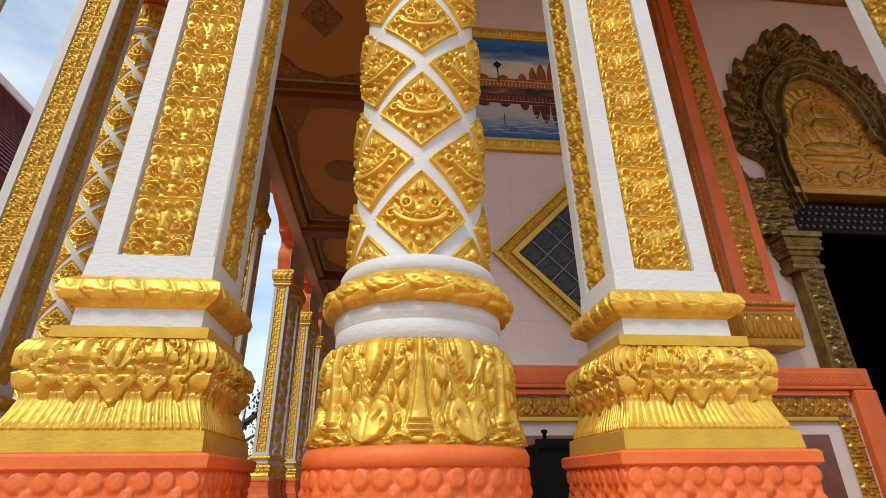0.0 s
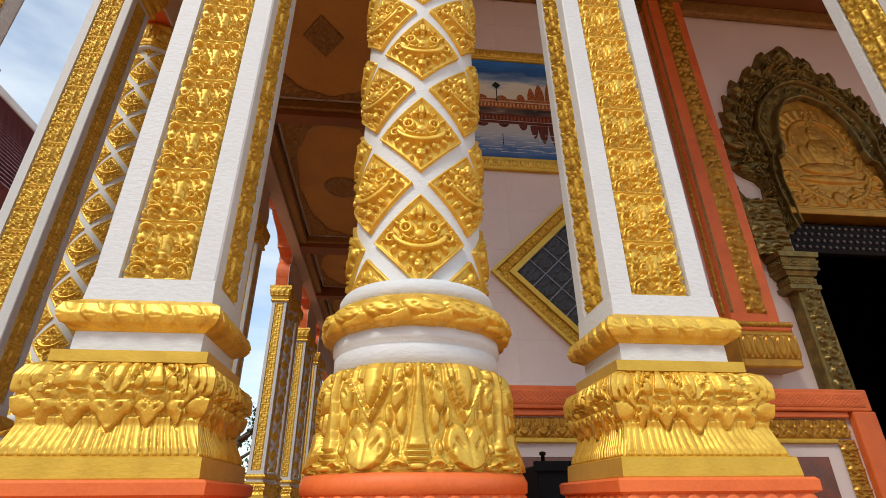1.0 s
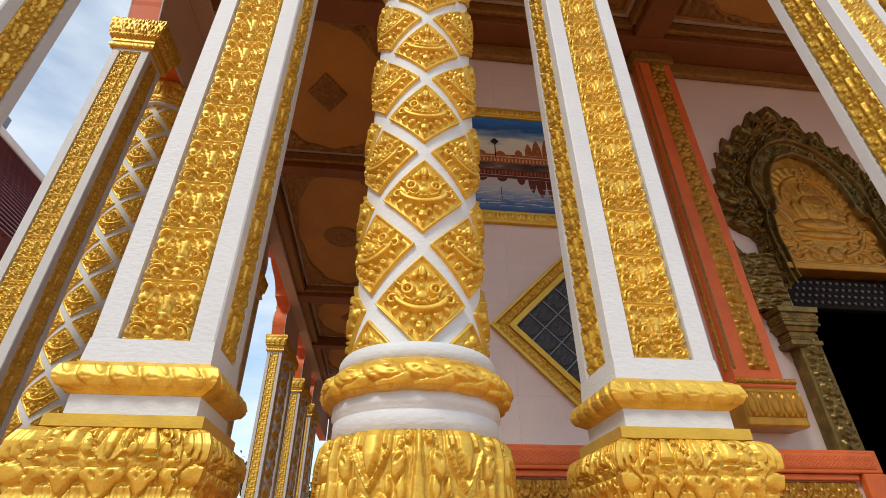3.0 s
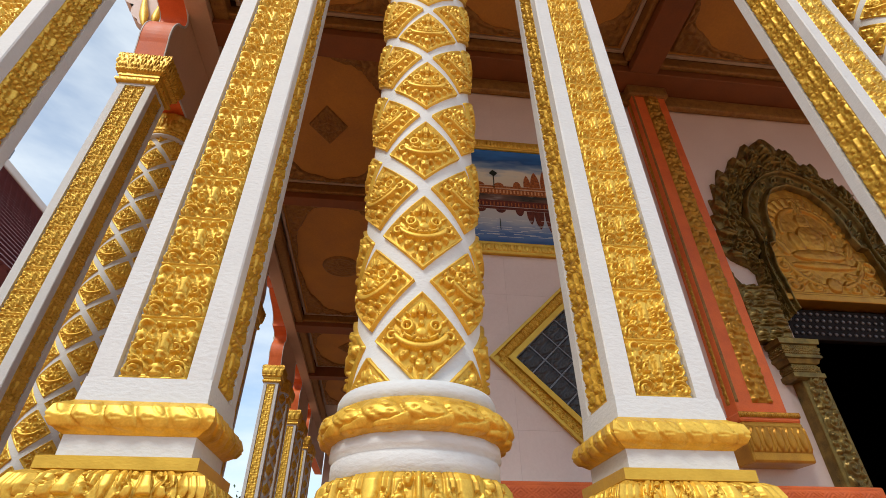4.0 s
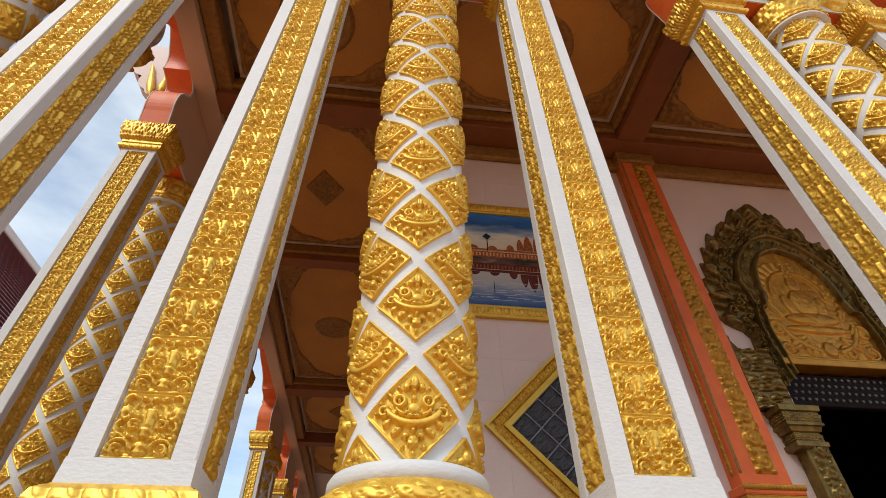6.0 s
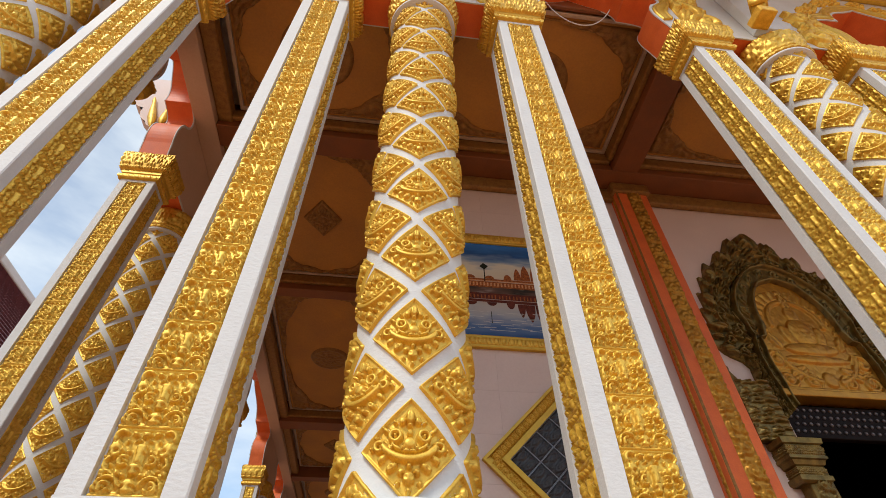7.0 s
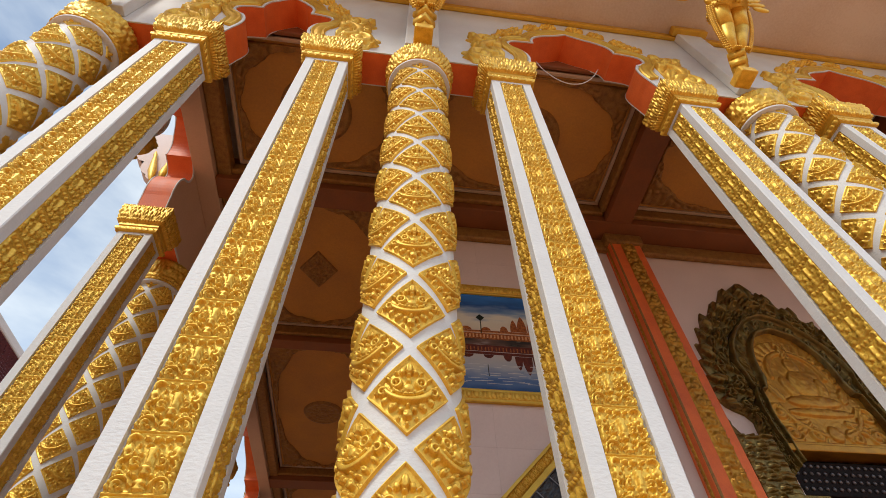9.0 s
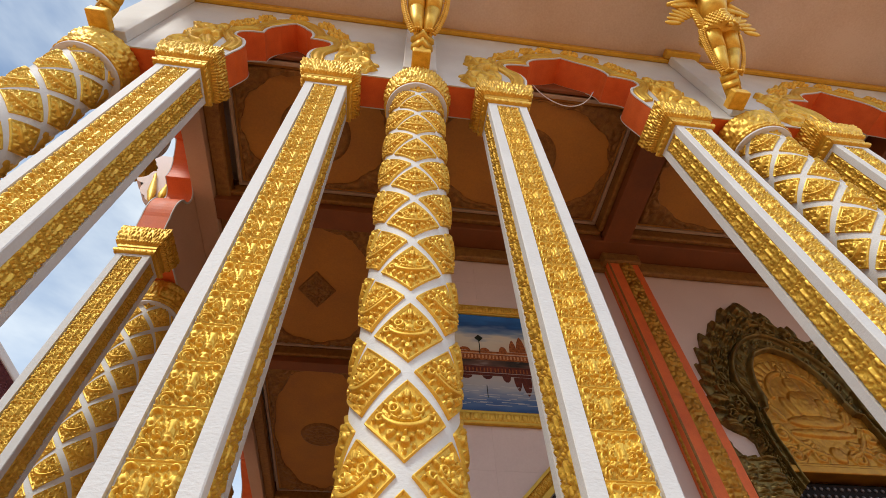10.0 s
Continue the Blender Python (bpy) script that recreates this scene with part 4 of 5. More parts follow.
# ---- winged statues on the column capitals ----
def statue_mesh(name):
    """Wings and arms spread, a wide sash over tapering legs, feet on a stepped block set cornerwise."""
    bm = bmesh.new()

    def lump(x, y, z, rx, ry, rz, t=(0, 0, 0), sub=2):
        bmesh.ops.create_icosphere(bm, subdivisions=sub, radius=1, matrix=pose(x, y, z, *t) @ Matrix.Diagonal((rx, ry, rz, 1)))

    def limb(p, q, r0, r1):
        d = Vector(q) - Vector(p)
        mm = Matrix.Translation((Vector(p) + Vector(q)) / 2) @ d.to_track_quat("Z", "Y").to_matrix().to_4x4()
        bmesh.ops.create_cone(bm, cap_ends=True, segments=20, radius1=r0, radius2=r1, depth=d.length, matrix=mm)

    for z, w, h in ((0.025, 0.10, 0.07), (0.075, 0.13, 0.05), (0.115, 0.10, 0.04), (0.15, 0.14, 0.045)):
        bmesh.ops.create_cube(bm, size=1, matrix=pose(0, 0, z, 0, 0, 45) @ Matrix.Diagonal((w, w, h, 1)))
    for s in (-1, 1):
        for k in range(4):
            lump(s * (0.022 + 0.016 * k), -0.075, 0.185, 0.010, 0.030, 0.012)
        limb((s * 0.034, -0.01, 0.17), (s * 0.070, -0.03, 0.44), 0.036, 0.070)
        limb((s * 0.070, -0.03, 0.43), (s * 0.085, -0.02, 0.68), 0.071, 0.085)
        for k in range(24):
            t = k / 23
            e = s * (0.070 + 0.105 * math.sin(t * 1.75) ** 0.8)
            lump(e, -0.050, 0.20 + 0.44 * t, 0.011, 0.012, 0.009, (0, 0, 0), 1)
            lump(e + s * 0.016, -0.038, 0.20 + 0.44 * t, 0.024, 0.014, 0.012, (0, s * 40, 0), 1)
            lump(e + s * 0.034, -0.030, 0.20 + 0.44 * t, 0.010, 0.014, 0.010, (0, 0, 0), 1)
        limb((s * 0.13, -0.03, 1.06), (s * 0.27, -0.03, 1.16), 0.05, 0.045)
        limb((s * 0.27, -0.03, 1.16), (s * 0.26, -0.06, 1.42), 0.045, 0.035)
        lump(s * 0.26, -0.06, 1.46, 0.045, 0.035, 0.06)
        for k in range(9):
            lump(s * (0.13 + 0.034 * k), 0.03, 1.00 - 0.012 * k - 0.0022 * k * k, 0.026, 0.016, 0.12 - 0.004 * k, (0, s * (22 + 9 * k), 0))
            lump(s * (0.12 + 0.028 * k), 0.015, 1.04 - 0.010 * k, 0.022, 0.016, 0.06, (0, s * (30 + 8 * k), 0))
        limb((s * 0.12, 0.02, 1.08), (s * 0.42, 0.03, 0.98), 0.045, 0.018)
        for k in range(7):
            lump(s * (0.14 + 0.012 * k), -0.02 - 0.004 * k, 0.69 + 0.020 * k, 0.075, 0.03, 0.014, (0, s * (-20 - 5 * k), 0))
    limb((0, -0.02, 0.62), (0, -0.02, 0.80), 0.165, 0.115)
    limb((0, -0.02, 0.79), (0, -0.03, 1.08), 0.10, 0.145)
    for j in range(7):
        for k in range(26):
            g = 2 * math.pi * (k + 0.5 * (j % 2)) / 26
            r = 0.166 - 0.008 * j
            lump(r * math.sin(g), -0.02 - r * math.cos(g), 0.63 + 0.026 * j, 0.018, 0.012, 0.015, (0, 0, 0), 1)
    for k in range(6):
        lump(0, -0.172 + 0.008 * k, 0.60 + 0.040 * k, 0.026 + 0.003 * k, 0.022, 0.026)
    lump(0, -0.04, 1.20, 0.08, 0.09, 0.10)
    limb((0, -0.04, 1.27), (0, -0.04, 1.48), 0.07, 0.01)
    return bm_mesh(name, bm, True)


sm = statue_mesh("winged_statue")
for x in (-2.79, 0.168, 3.69, 7.3):
    tagged(link("winged_statue", sm, GOLD, m=pose(x - (0.22 if x > 1 else 0), F_Y - 0.22, 5.74, 27, 0, 0) @ Matrix.Diagonal((1.2, 1.2, 1.35, 1))), "plain gold winged statue standing on a column capital", "statue", "statues under the eave")
    tagged(link("statue_bracket", block("statue_bracket", x - 0.09 - (0.22 if x > 1 else 0), x + 0.09 - (0.22 if x > 1 else 0), F_Y - 0.30, F_Y - 0.106, 5.61, 5.72, 0.015), GOLD), "gold bracket block under a statue", "bracket", "brackets under the statues")

# ---- porch floor, steps of the terrace and ground ----
tagged(link("floor", block("floor", -3.4, 10, 0.95, 26, -0.12, 0.0, 0.01), TILE_FLOOR), "unseen porch floor coloured for warm bounce light", "floor", kind="structure")
tagged(link("floor_terrace", block("floor_terrace", -3.8, 10, 0.75, 26, -1.0, -0.125, 0.02), PAVING), "unseen terrace under the porch, coloured for warm bounce light", "terrace", kind="structure")
gm = mesh_of("ground", [(-900, -900, -1.0), (900, -900, -1.0), (900, 900, -1.0), (-900, 900, -1.0)], [(0, 1, 2, 3)], False)
tagged(link("ground", gm, PAVING), "unseen temple yard coloured for warm bounce light", "ground", kind="structure")

# ---- walls of the hall ----
WY = 4.12
DX0, DX1, DZ = 4.26, 5.70, 3.20
# The wall at the hall's right end is unseen, added to keep daylight out.
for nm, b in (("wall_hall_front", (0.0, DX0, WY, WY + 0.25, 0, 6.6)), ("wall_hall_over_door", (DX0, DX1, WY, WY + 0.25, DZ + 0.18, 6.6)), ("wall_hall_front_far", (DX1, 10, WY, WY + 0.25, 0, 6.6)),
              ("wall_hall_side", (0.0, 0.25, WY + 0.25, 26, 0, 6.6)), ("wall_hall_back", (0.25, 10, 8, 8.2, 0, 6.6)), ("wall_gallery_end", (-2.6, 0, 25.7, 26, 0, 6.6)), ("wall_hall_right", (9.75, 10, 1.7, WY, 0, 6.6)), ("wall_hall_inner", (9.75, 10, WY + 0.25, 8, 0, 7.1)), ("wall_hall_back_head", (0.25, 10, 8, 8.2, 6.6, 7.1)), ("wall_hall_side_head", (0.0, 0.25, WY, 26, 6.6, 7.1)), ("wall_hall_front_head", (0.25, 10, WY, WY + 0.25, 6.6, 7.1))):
    # The hall's back and inner walls are black to stand for its darkness.
    tagged(link(nm, block(nm, *b, 0.0), BLACK if nm in ("wall_hall_back", "wall_hall_inner") else WALL), "smooth pinkish white wall, painted black where the hall's depth is unlit", "wall", kind="structure")


# ---- coffered ceiling ----
def ceiling_cell(x0, x1, y0, y1, motif):
    """A tan panel in a carved border with a scalloped inner edge, a white rim and a medallion."""
    z = 6.86
    w, h = x1 - x0, y1 - y0
    c = tagged(new("ceiling_panel"), "tan ceiling panel with a carved brown border and a medallion", "ceiling panel", "coffers of the ceiling")
    c.matrix_basis = pose((x0 + x1) / 2, (y0 + y1) / 2, z)
    link("field", block("field", -w / 2, w / 2, -h / 2, h / 2, 0.012, 0.06, 0), CEIL, c)
    out, inn = [], []
    n = 360
    for i in range(n):
        a = 2 * math.pi * i / n
        ca, sa = math.cos(a), math.sin(a)
        f = 1 / max(abs(ca), abs(sa))
        out.append((ca * f * (w / 2 - 0.09), sa * f * (h / 2 - 0.09)))
        g = (abs(ca) ** 2.1 + abs(sa) ** 2.1) ** (-1 / 2.1)
        wob = 1 + 0.010 * abs(math.sin(a * 18)) + 0.02 * math.cos(a * 12)
        inn.append((ca * g * (w / 2 - 0.10) * 0.97 * wob, sa * g * (h / 2 - 0.10) * 0.97 * wob))
    verts, faces = [], []
    rows = 16
    for j in range(rows + 1):
        t = j / rows
        for i in range(n):
            x, y = out[i][0] * (1 - t) + inn[i][0] * t, out[i][1] * (1 - t) + inn[i][1] * t
            d = -0.010 - 0.050 * abs(noise.noise((x * 9, y * 9, 3.0))) ** 0.6 - 0.012 * abs(math.sin(12 * (x + y) + 5 * noise.noise((x * 5, y * 5, 1.0)))) if 0 < j < rows else 0.013
            verts.append((x, y, d))
    link("carved_border", mesh_of("carved_border", verts, grid_faces(n, rows, True)), CARVE, c, "brown carved leaf border")
    for nm, b in (("rim", (-w / 2, w / 2, -h / 2, -h / 2 + 0.05)), ("rim", (-w / 2, w / 2, h / 2 - 0.05, h / 2)), ("rim", (-w / 2, -w / 2 + 0.05, -h / 2 + 0.05, h / 2 - 0.05)), ("rim", (w / 2 - 0.05, w / 2, -h / 2 + 0.05, h / 2 - 0.05))):
        link(nm, block(nm, *b, -0.03, 0.02, 0.008), RIM, c, "cream painted rim")
    if motif == "lozenge":
        link("medallion", lozenge_flat("medallion", 0.31, 0.40), CARVE, c, "brown carved lozenge medallion")
    else:
        r = 0.46 if h < 3 else 0.42
        link("medallion", disc_relief("medallion", r), CARVE, c, "brown carved round medallion")
    return c


def disc_relief(name, r):
    rr, tt = np.meshgrid(np.linspace(0.02, 1, 18), np.linspace(0, 2 * math.pi, 72, endpoint=False), indexing="ij")
    H = 0.012 + 0.014 * np.abs(np.sin(tt * 6)) * (rr < 0.85) * (rr > 0.25) + 0.02 * np.sqrt(np.clip(1 - ((rr - 0.92) / 0.07) ** 2, 0, 1)) + 0.02 * (rr < 0.25) + 0.008 * np.cos(rr * 30)
    H[-1] = -0.012
    v = np.stack([rr * r * np.cos(tt), rr * r * np.sin(tt), -H], -1).reshape(-1, 3)
    return mesh_of(name, v, grid_faces(72, 17, True))


def lozenge_flat(name, hw, hh):
    n = 40
    a, b = np.meshgrid(np.linspace(-1, 1, n + 1), np.linspace(-1, 1, n + 1))
    x, z = (a - b) / 2, (a + b) / 2
    m = np.maximum(np.abs(a), np.abs(b))
    H = 0.012 + np.where(m > 0.88, 0.014, 0.004) + 1.2 * np.where(m < 0.9, top_of(face_lozenge(x, z), face_lozenge(x, -z)), 0)
    H = np.where(m > 0.999, -0.012, H)
    v = np.stack([x * hw, z * hh, -H], -1).reshape(-1, 3)
    return mesh_of(name, v, grid_faces(n, n))


ceiling_cell(-2.14, -0.02, 1.74, 3.52, "round")
ceiling_cell(-2.18, -0.04, 4.02, 6.80, "lozenge")
ceiling_cell(-2.18, -0.04, 7.20, 12.0, "round")
ceiling_cell(-2.18, -0.04, 12.6, 15.6, "lozenge")
ceiling_cell(-2.18, -0.04, 16.1, 19.5, "round")
ceiling_cell(0.40, 3.05, 1.74, 3.62, "round")
ceiling_cell(3.60, 6.3, 1.74, 3.62, "round")
ceiling_cell(6.8, 9.5, 1.74, 3.62, "round")
for nm, b in (("ceiling_beam_edge", (-2.67, 10, 1.672, 1.72)), ("ceiling_beam_gallery", (-2.40, 0.0, 3.60, 3.94)), ("ceiling_beam_gallery", (-2.40, 0.0, 6.88, 7.12)), ("ceiling_beam_gallery", (-2.40, 0.0, 12.08, 12.52)), ("ceiling_beam_gallery", (-2.40, 0.0, 15.68, 16.02)),
              ("ceiling_beam_side", (-2.665, -2.40, 1.724, 25.7)), ("ceiling_beam_cross", (0.03, 0.32, 1.73, WY)), ("ceiling_beam_cross", (3.13, 3.52, 1.73, 3.70)), ("ceiling_beam_cross", (6.38, 6.72, 1.73, 3.70)), ("ceiling_beam_wall", (0.32, 10, 3.70, WY))):
    # The side beam takes the cream that has warm shade in its colour.
    tagged(link(nm, block(nm, *b, 6.84 if nm == "ceiling_beam_edge" else 6.55, 7.1, 0.012), SHADED_CREAM if nm == "ceiling_beam_side" else BEAM), "brown and orange painted ceiling beam, shade-toned cream along the side", "beam", kind="structure")
for nm, b in (("trim_beam_moulding", (-2.24, -0.02, 3.52, 3.60)), ("trim_beam_moulding", (-2.24, -0.02, 6.80, 6.88)), ("trim_beam_moulding", (-2.24, -0.02, 12.0, 12.08)), ("trim_beam_moulding", (0.34, 3.11, 3.62, 3.70)), ("trim_beam_moulding", (3.54, 6.36, 3.62, 3.70)), ("trim_beam_moulding", (3.05, 3.13, 1.74, 3.62))):
    tagged(link(nm, block(nm, *b, 6.66, 6.84, 0.025), CARVE), "brown gold carved beam moulding", "moulding", kind="structure")
tagged(link("trim_gallery_edge", block("trim_gallery_edge", -2.398, -2.20, 1.73, 25.6, 6.64, 6.84, 0.03), CARVE), "brown gold carved moulding along the gallery", "moulding", kind="structure")
tagged(link("trim_wall_top", block("trim_wall_top", 0.02, 10, WY - 0.10, WY - 0.004, 6.30, 6.54, 0.03), CARVE), "brown gold moulding at the head of the wall", "moulding", kind="structure")


# ---- on the hall's front wall ----
def strip_relief(name, w, h, k, fn, scale=1.0, across=True, n=None):
    """A carved flat band, w by h, facing -y from its lower left corner at the origin."""
    nu, nv = (n or int(min(420, max(24, k * 16))), 18)
    u, v = np.meshgrid(np.linspace(0, 1, nu + 1), np.linspace(0, 1, nv + 1))
    H = scale * fn(u, v, k) + 0.004
    H = np.where((v < 0.001) | (v > 0.999) | (u < 0.0001) | (u > 0.9999), -0.002, H)
    X, Z = (u * w, v * h) if across else (v * w, u * h)
    f = grid_faces(nu, nv)
    if not across:
        f = [q[::-1] for q in f]
    return mesh_of(name, np.stack([X, -H, Z], -1).reshape(-1, 3), f)


def vine(u, v, k):
    """A running scroll: a coil turning either way, with leaves in the corners."""
    a, w = repeat(u, k), (v - 0.5) * 2
    s = np.where(np.floor(u * k) % 2 == 0, 1.0, -1.0)
    y = w * s
    h = carve(volute(a, y, 0.0, 0.12, 0.80, 0.015, 1, 0.55), petal(a, y, 0.70, -0.60, 0.26, 0.45, 50, 0.014), petal(a, y, -0.65, -0.62, 0.24, 0.42, -50, 0.014), petal(a, y, 0.0, -0.82, 0.24, 0.18, 90, 0.012), blob(a, y, 0.85, 0.70, 0.18, 0.26, -40, 0.012), blob(a, y, -0.85, 0.70, 0.18, 0.26, 40, 0.012), cut=0.006)
    return h - hole(a, y, 0.0, 0.12, 0.10, 0.006)


def egg(u, v, k):
    a = repeat(u, k)
    return top_of(blob(a, v, 0, 0.5, 0.6, 0.42, 0, 0.016), blob(np.abs(a), v, 0.9, 0.5, 0.18, 0.45, 0, 0.012))


def fretwork(u, v, k):
    a = np.abs(repeat(u, k))
    w = np.abs((v - 0.5) * 2)
    d = np.abs(((a + w) * 2.5) % 1 - 0.5)
    return 0.006 * (d > 0.25) * (w < 0.75)


# orange pilaster with a carved vine
PX, PY = 3.21, 3.94
pil = tagged(new("wall_pilaster"), "orange wall pilaster with a vertical gold vine band on a gold base", "pilaster", kind="structure")
link("shaft", block("shaft", PX, PX + 0.48, PY, WY, 1.95, 6.6, 0.012), ORANGE, pil)
link("vine_band", strip_relief("vine_band", 0.20, 4.35, 20, vine, 2.2, False), SHADED_GOLD, pil, m=pose(PX + 0.17, PY - 0.004, 2.05))
link("edge_band", strip_relief("edge_band", 0.03, 4.35, 80, egg, 0.4, False), CARVE, pil, m=pose(PX + 0.005, PY - 0.004, 2.05))
link("side_band", strip_relief("side_band", 0.05, 4.35, 60, egg, 0.7, False), SHADED_GOLD, pil, m=pose(PX - 0.004, WY - 0.06, 2.05, 0, 0, -90))
link("collar", block("collar", PX - 0.05, PX + 0.53, PY - 0.06, WY, 1.86, 1.95, 0.02), ORANGE, pil)
link("collar_rope", strip_relief("collar_rope", 0.58, 0.05, 16, egg, 0.8), SHADED_GOLD, pil, m=pose(PX - 0.05, PY - 0.062, 1.90))
link("base", block("base", PX - 0.06, PX + 0.51, PY - 0.08, WY, 1.52, 1.86, 0.02), SHADED_GOLD, pil)
link("base_leaves", strip_relief("base_leaves", 0.55, 0.22, 5, egg, 1.2, True, 160), SHADED_GOLD, pil, m=pose(PX - 0.05, PY - 0.085, 1.60))
link("head", block("head", PX - 0.05, PX + 0.53, PY - 0.05, WY, 6.35, 6.55, 0.03), CARVE, pil)

# dado with an orange frame, gold bands and a marble field
DY = 3.86
dado = tagged(new("wall_dado"), "orange framed dado with gold carved bands and maroon marble panels", "dado", kind="structure")
link("body", block("body", 0.0, 4.15, DY, WY, 0.0, 1.33, 0.01), WALL, dado)
link("rail", block("rail", -0.02, 4.15, DY - 0.07, DY, 1.15, 1.33, 0.012), ORANGE, dado)
link("rail_fret", strip_relief("rail_fret", 4.1, 0.12, 24, fretwork, 1.0, True, 480), ORANGE, dado, m=pose(0, DY - 0.072, 1.18))
link("end_post", block("end_post", 3.96, 4.17, DY - 0.07, DY, 0.0, 1.15, 0.012), ORANGE, dado)
link("rail_lip", block("rail_lip", 0, 3.94, DY - 0.045, DY, 1.10, 1.148, 0.01), ORANGE, dado)
link("gold_band", strip_relief("gold_band", 3.90, 0.15, 26, lotus_round, 0.7, True, 700), SHADED_GOLD, dado, m=pose(0.02, DY - 0.012, 0.94))
link("gold_line", block("gold_line", 0.0, 3.78, DY - 0.03, DY, 0.90, 0.938, 0.008), GOLD_PLAIN, dado)
link("gold_band_upright", strip_relief("gold_band_upright", 0.15, 0.90, 6, lotus_round, 0.7, False, 160), SHADED_GOLD, dado, m=pose(3.79, DY - 0.012, 0.03))
link("marble_field", block("marble_field", 0.1, 3.66, DY - 0.012, DY, 0.05, 0.80, 0.004), MARBLE, dado)

# pale tiles that face the wall
face_tile = block("wall_tile", 0.0004, 0.5996, -0.008, 0.0, 0.0004, 0.4496, 0.0006)
hall_wall = bpy.data.objects["wall_hall_front"]
for i in range(5):
    for j in range(11):
        link("wall_tile", face_tile, WALL, hall_wall, m=pose(0.02 + i * 0.60, WY, 1.345 + j * 0.45))

# lozenge window
WC = (1.97, 2.45)


def lozenge_frame(name, r0, r1, d):
    bm = bmesh.new()
    rings = [[bm.verts.new((math.sin(k * math.pi / 2) * r, y, math.cos(k * math.pi / 2) * r)) for k in range(4)] for r, y in ((r0, 0), (r0, -d), (r1, -d), (r1, 0))]
    for i in range(3):
        for k in range(4):
            bm.faces.new((rings[i][k], rings[i][(k + 1) % 4], rings[i + 1][(k + 1) % 4], rings[i + 1][k]))
    return bm_mesh(name, bm)


win = tagged(new("window_1"), "lozenge window with gold carved frame and dark patterned glass panes", "window", kind="structure")
win.matrix_basis = pose(WC[0], WY, WC[1])
link("window_frame", lozenge_frame("window_frame", 0.97, 0.93, 0.055), GOLD_PLAIN, win)
link("inner_frame", lozenge_frame("inner_frame", 0.79, 0.72, 0.05), GOLD_PLAIN, win)
link("frame_ground", lozenge_frame("frame_ground", 0.93, 0.79, 0.02), GOLD_PLAIN, win)
L = 0.86 * math.sqrt(2)
band = strip_relief("frame_band", L, 0.095, 22, vine, 1.5)
for k in range(4):
    link("frame_band", band, GOLD, win, m=pose(0, -0.024, 0, 0, 45 + 90 * k, 0) @ pose(-L / 2, 0, L / 2 - 0.042))
s = 0.72 / math.sqrt(2) * 2 / 5
pane = strip_relief("pane", s - 0.012, s - 0.012, 2, vine, 1.3, True, 30)
for i in range(5):
    for j in range(5):
        link("pane", pane, GLASSY, win, m=pose(0, -0.012, 0, 0, 45, 0) @ pose((i - 2.5) * s + 0.006, 0, (j - 2.5) * s + 0.006))
lead = block("lead_bar", -0.5, 0.5, -0.008, 0.004, -0.005, 0.005, 0)
for i in range(6):
    for t in (45, -45):
        link("lead_bar", lead, LEAD, win, m=pose(0, -0.012, 0, 0, t, 0) @ pose(0, 0, (i - 2.5) * s))
link("backing", lozenge_frame("backing", 0.74, 0.001, 0.006), BLACK, win)

# landscape picture in a gold frame
pic = tagged(new("framed_picture"), "gold framed landscape of a red temple mirrored in water", "picture")
X0, X1, Z0P, Z1P = 0.62, 2.95, 3.62, 5.36
pic.matrix_basis = pose(X0, WY - 0.004, Z0P)
PW, PH = X1 - X0, Z1P - Z0P
for nm, b in (("frame_rail", (0, PW, 0, 0.16)), ("frame_rail", (0, PW, PH - 0.16, PH)), ("frame_rail", (0, 0.16, 0.16, PH - 0.16)), ("frame_rail", (PW - 0.16, PW, 0.16, PH - 0.16))):
    link(nm, block(nm, b[0], b[1], -0.05, 0, b[2], b[3], 0.012), GOLD_PLAIN, pic)
fb = strip_relief("frame_carving", PW - 0.1, 0.09, 26, egg, 0.8)
for z in (0.035, PH - 0.125):
    link("frame_carving", fb, GOLD, pic, m=pose(0.05, -0.052, z))


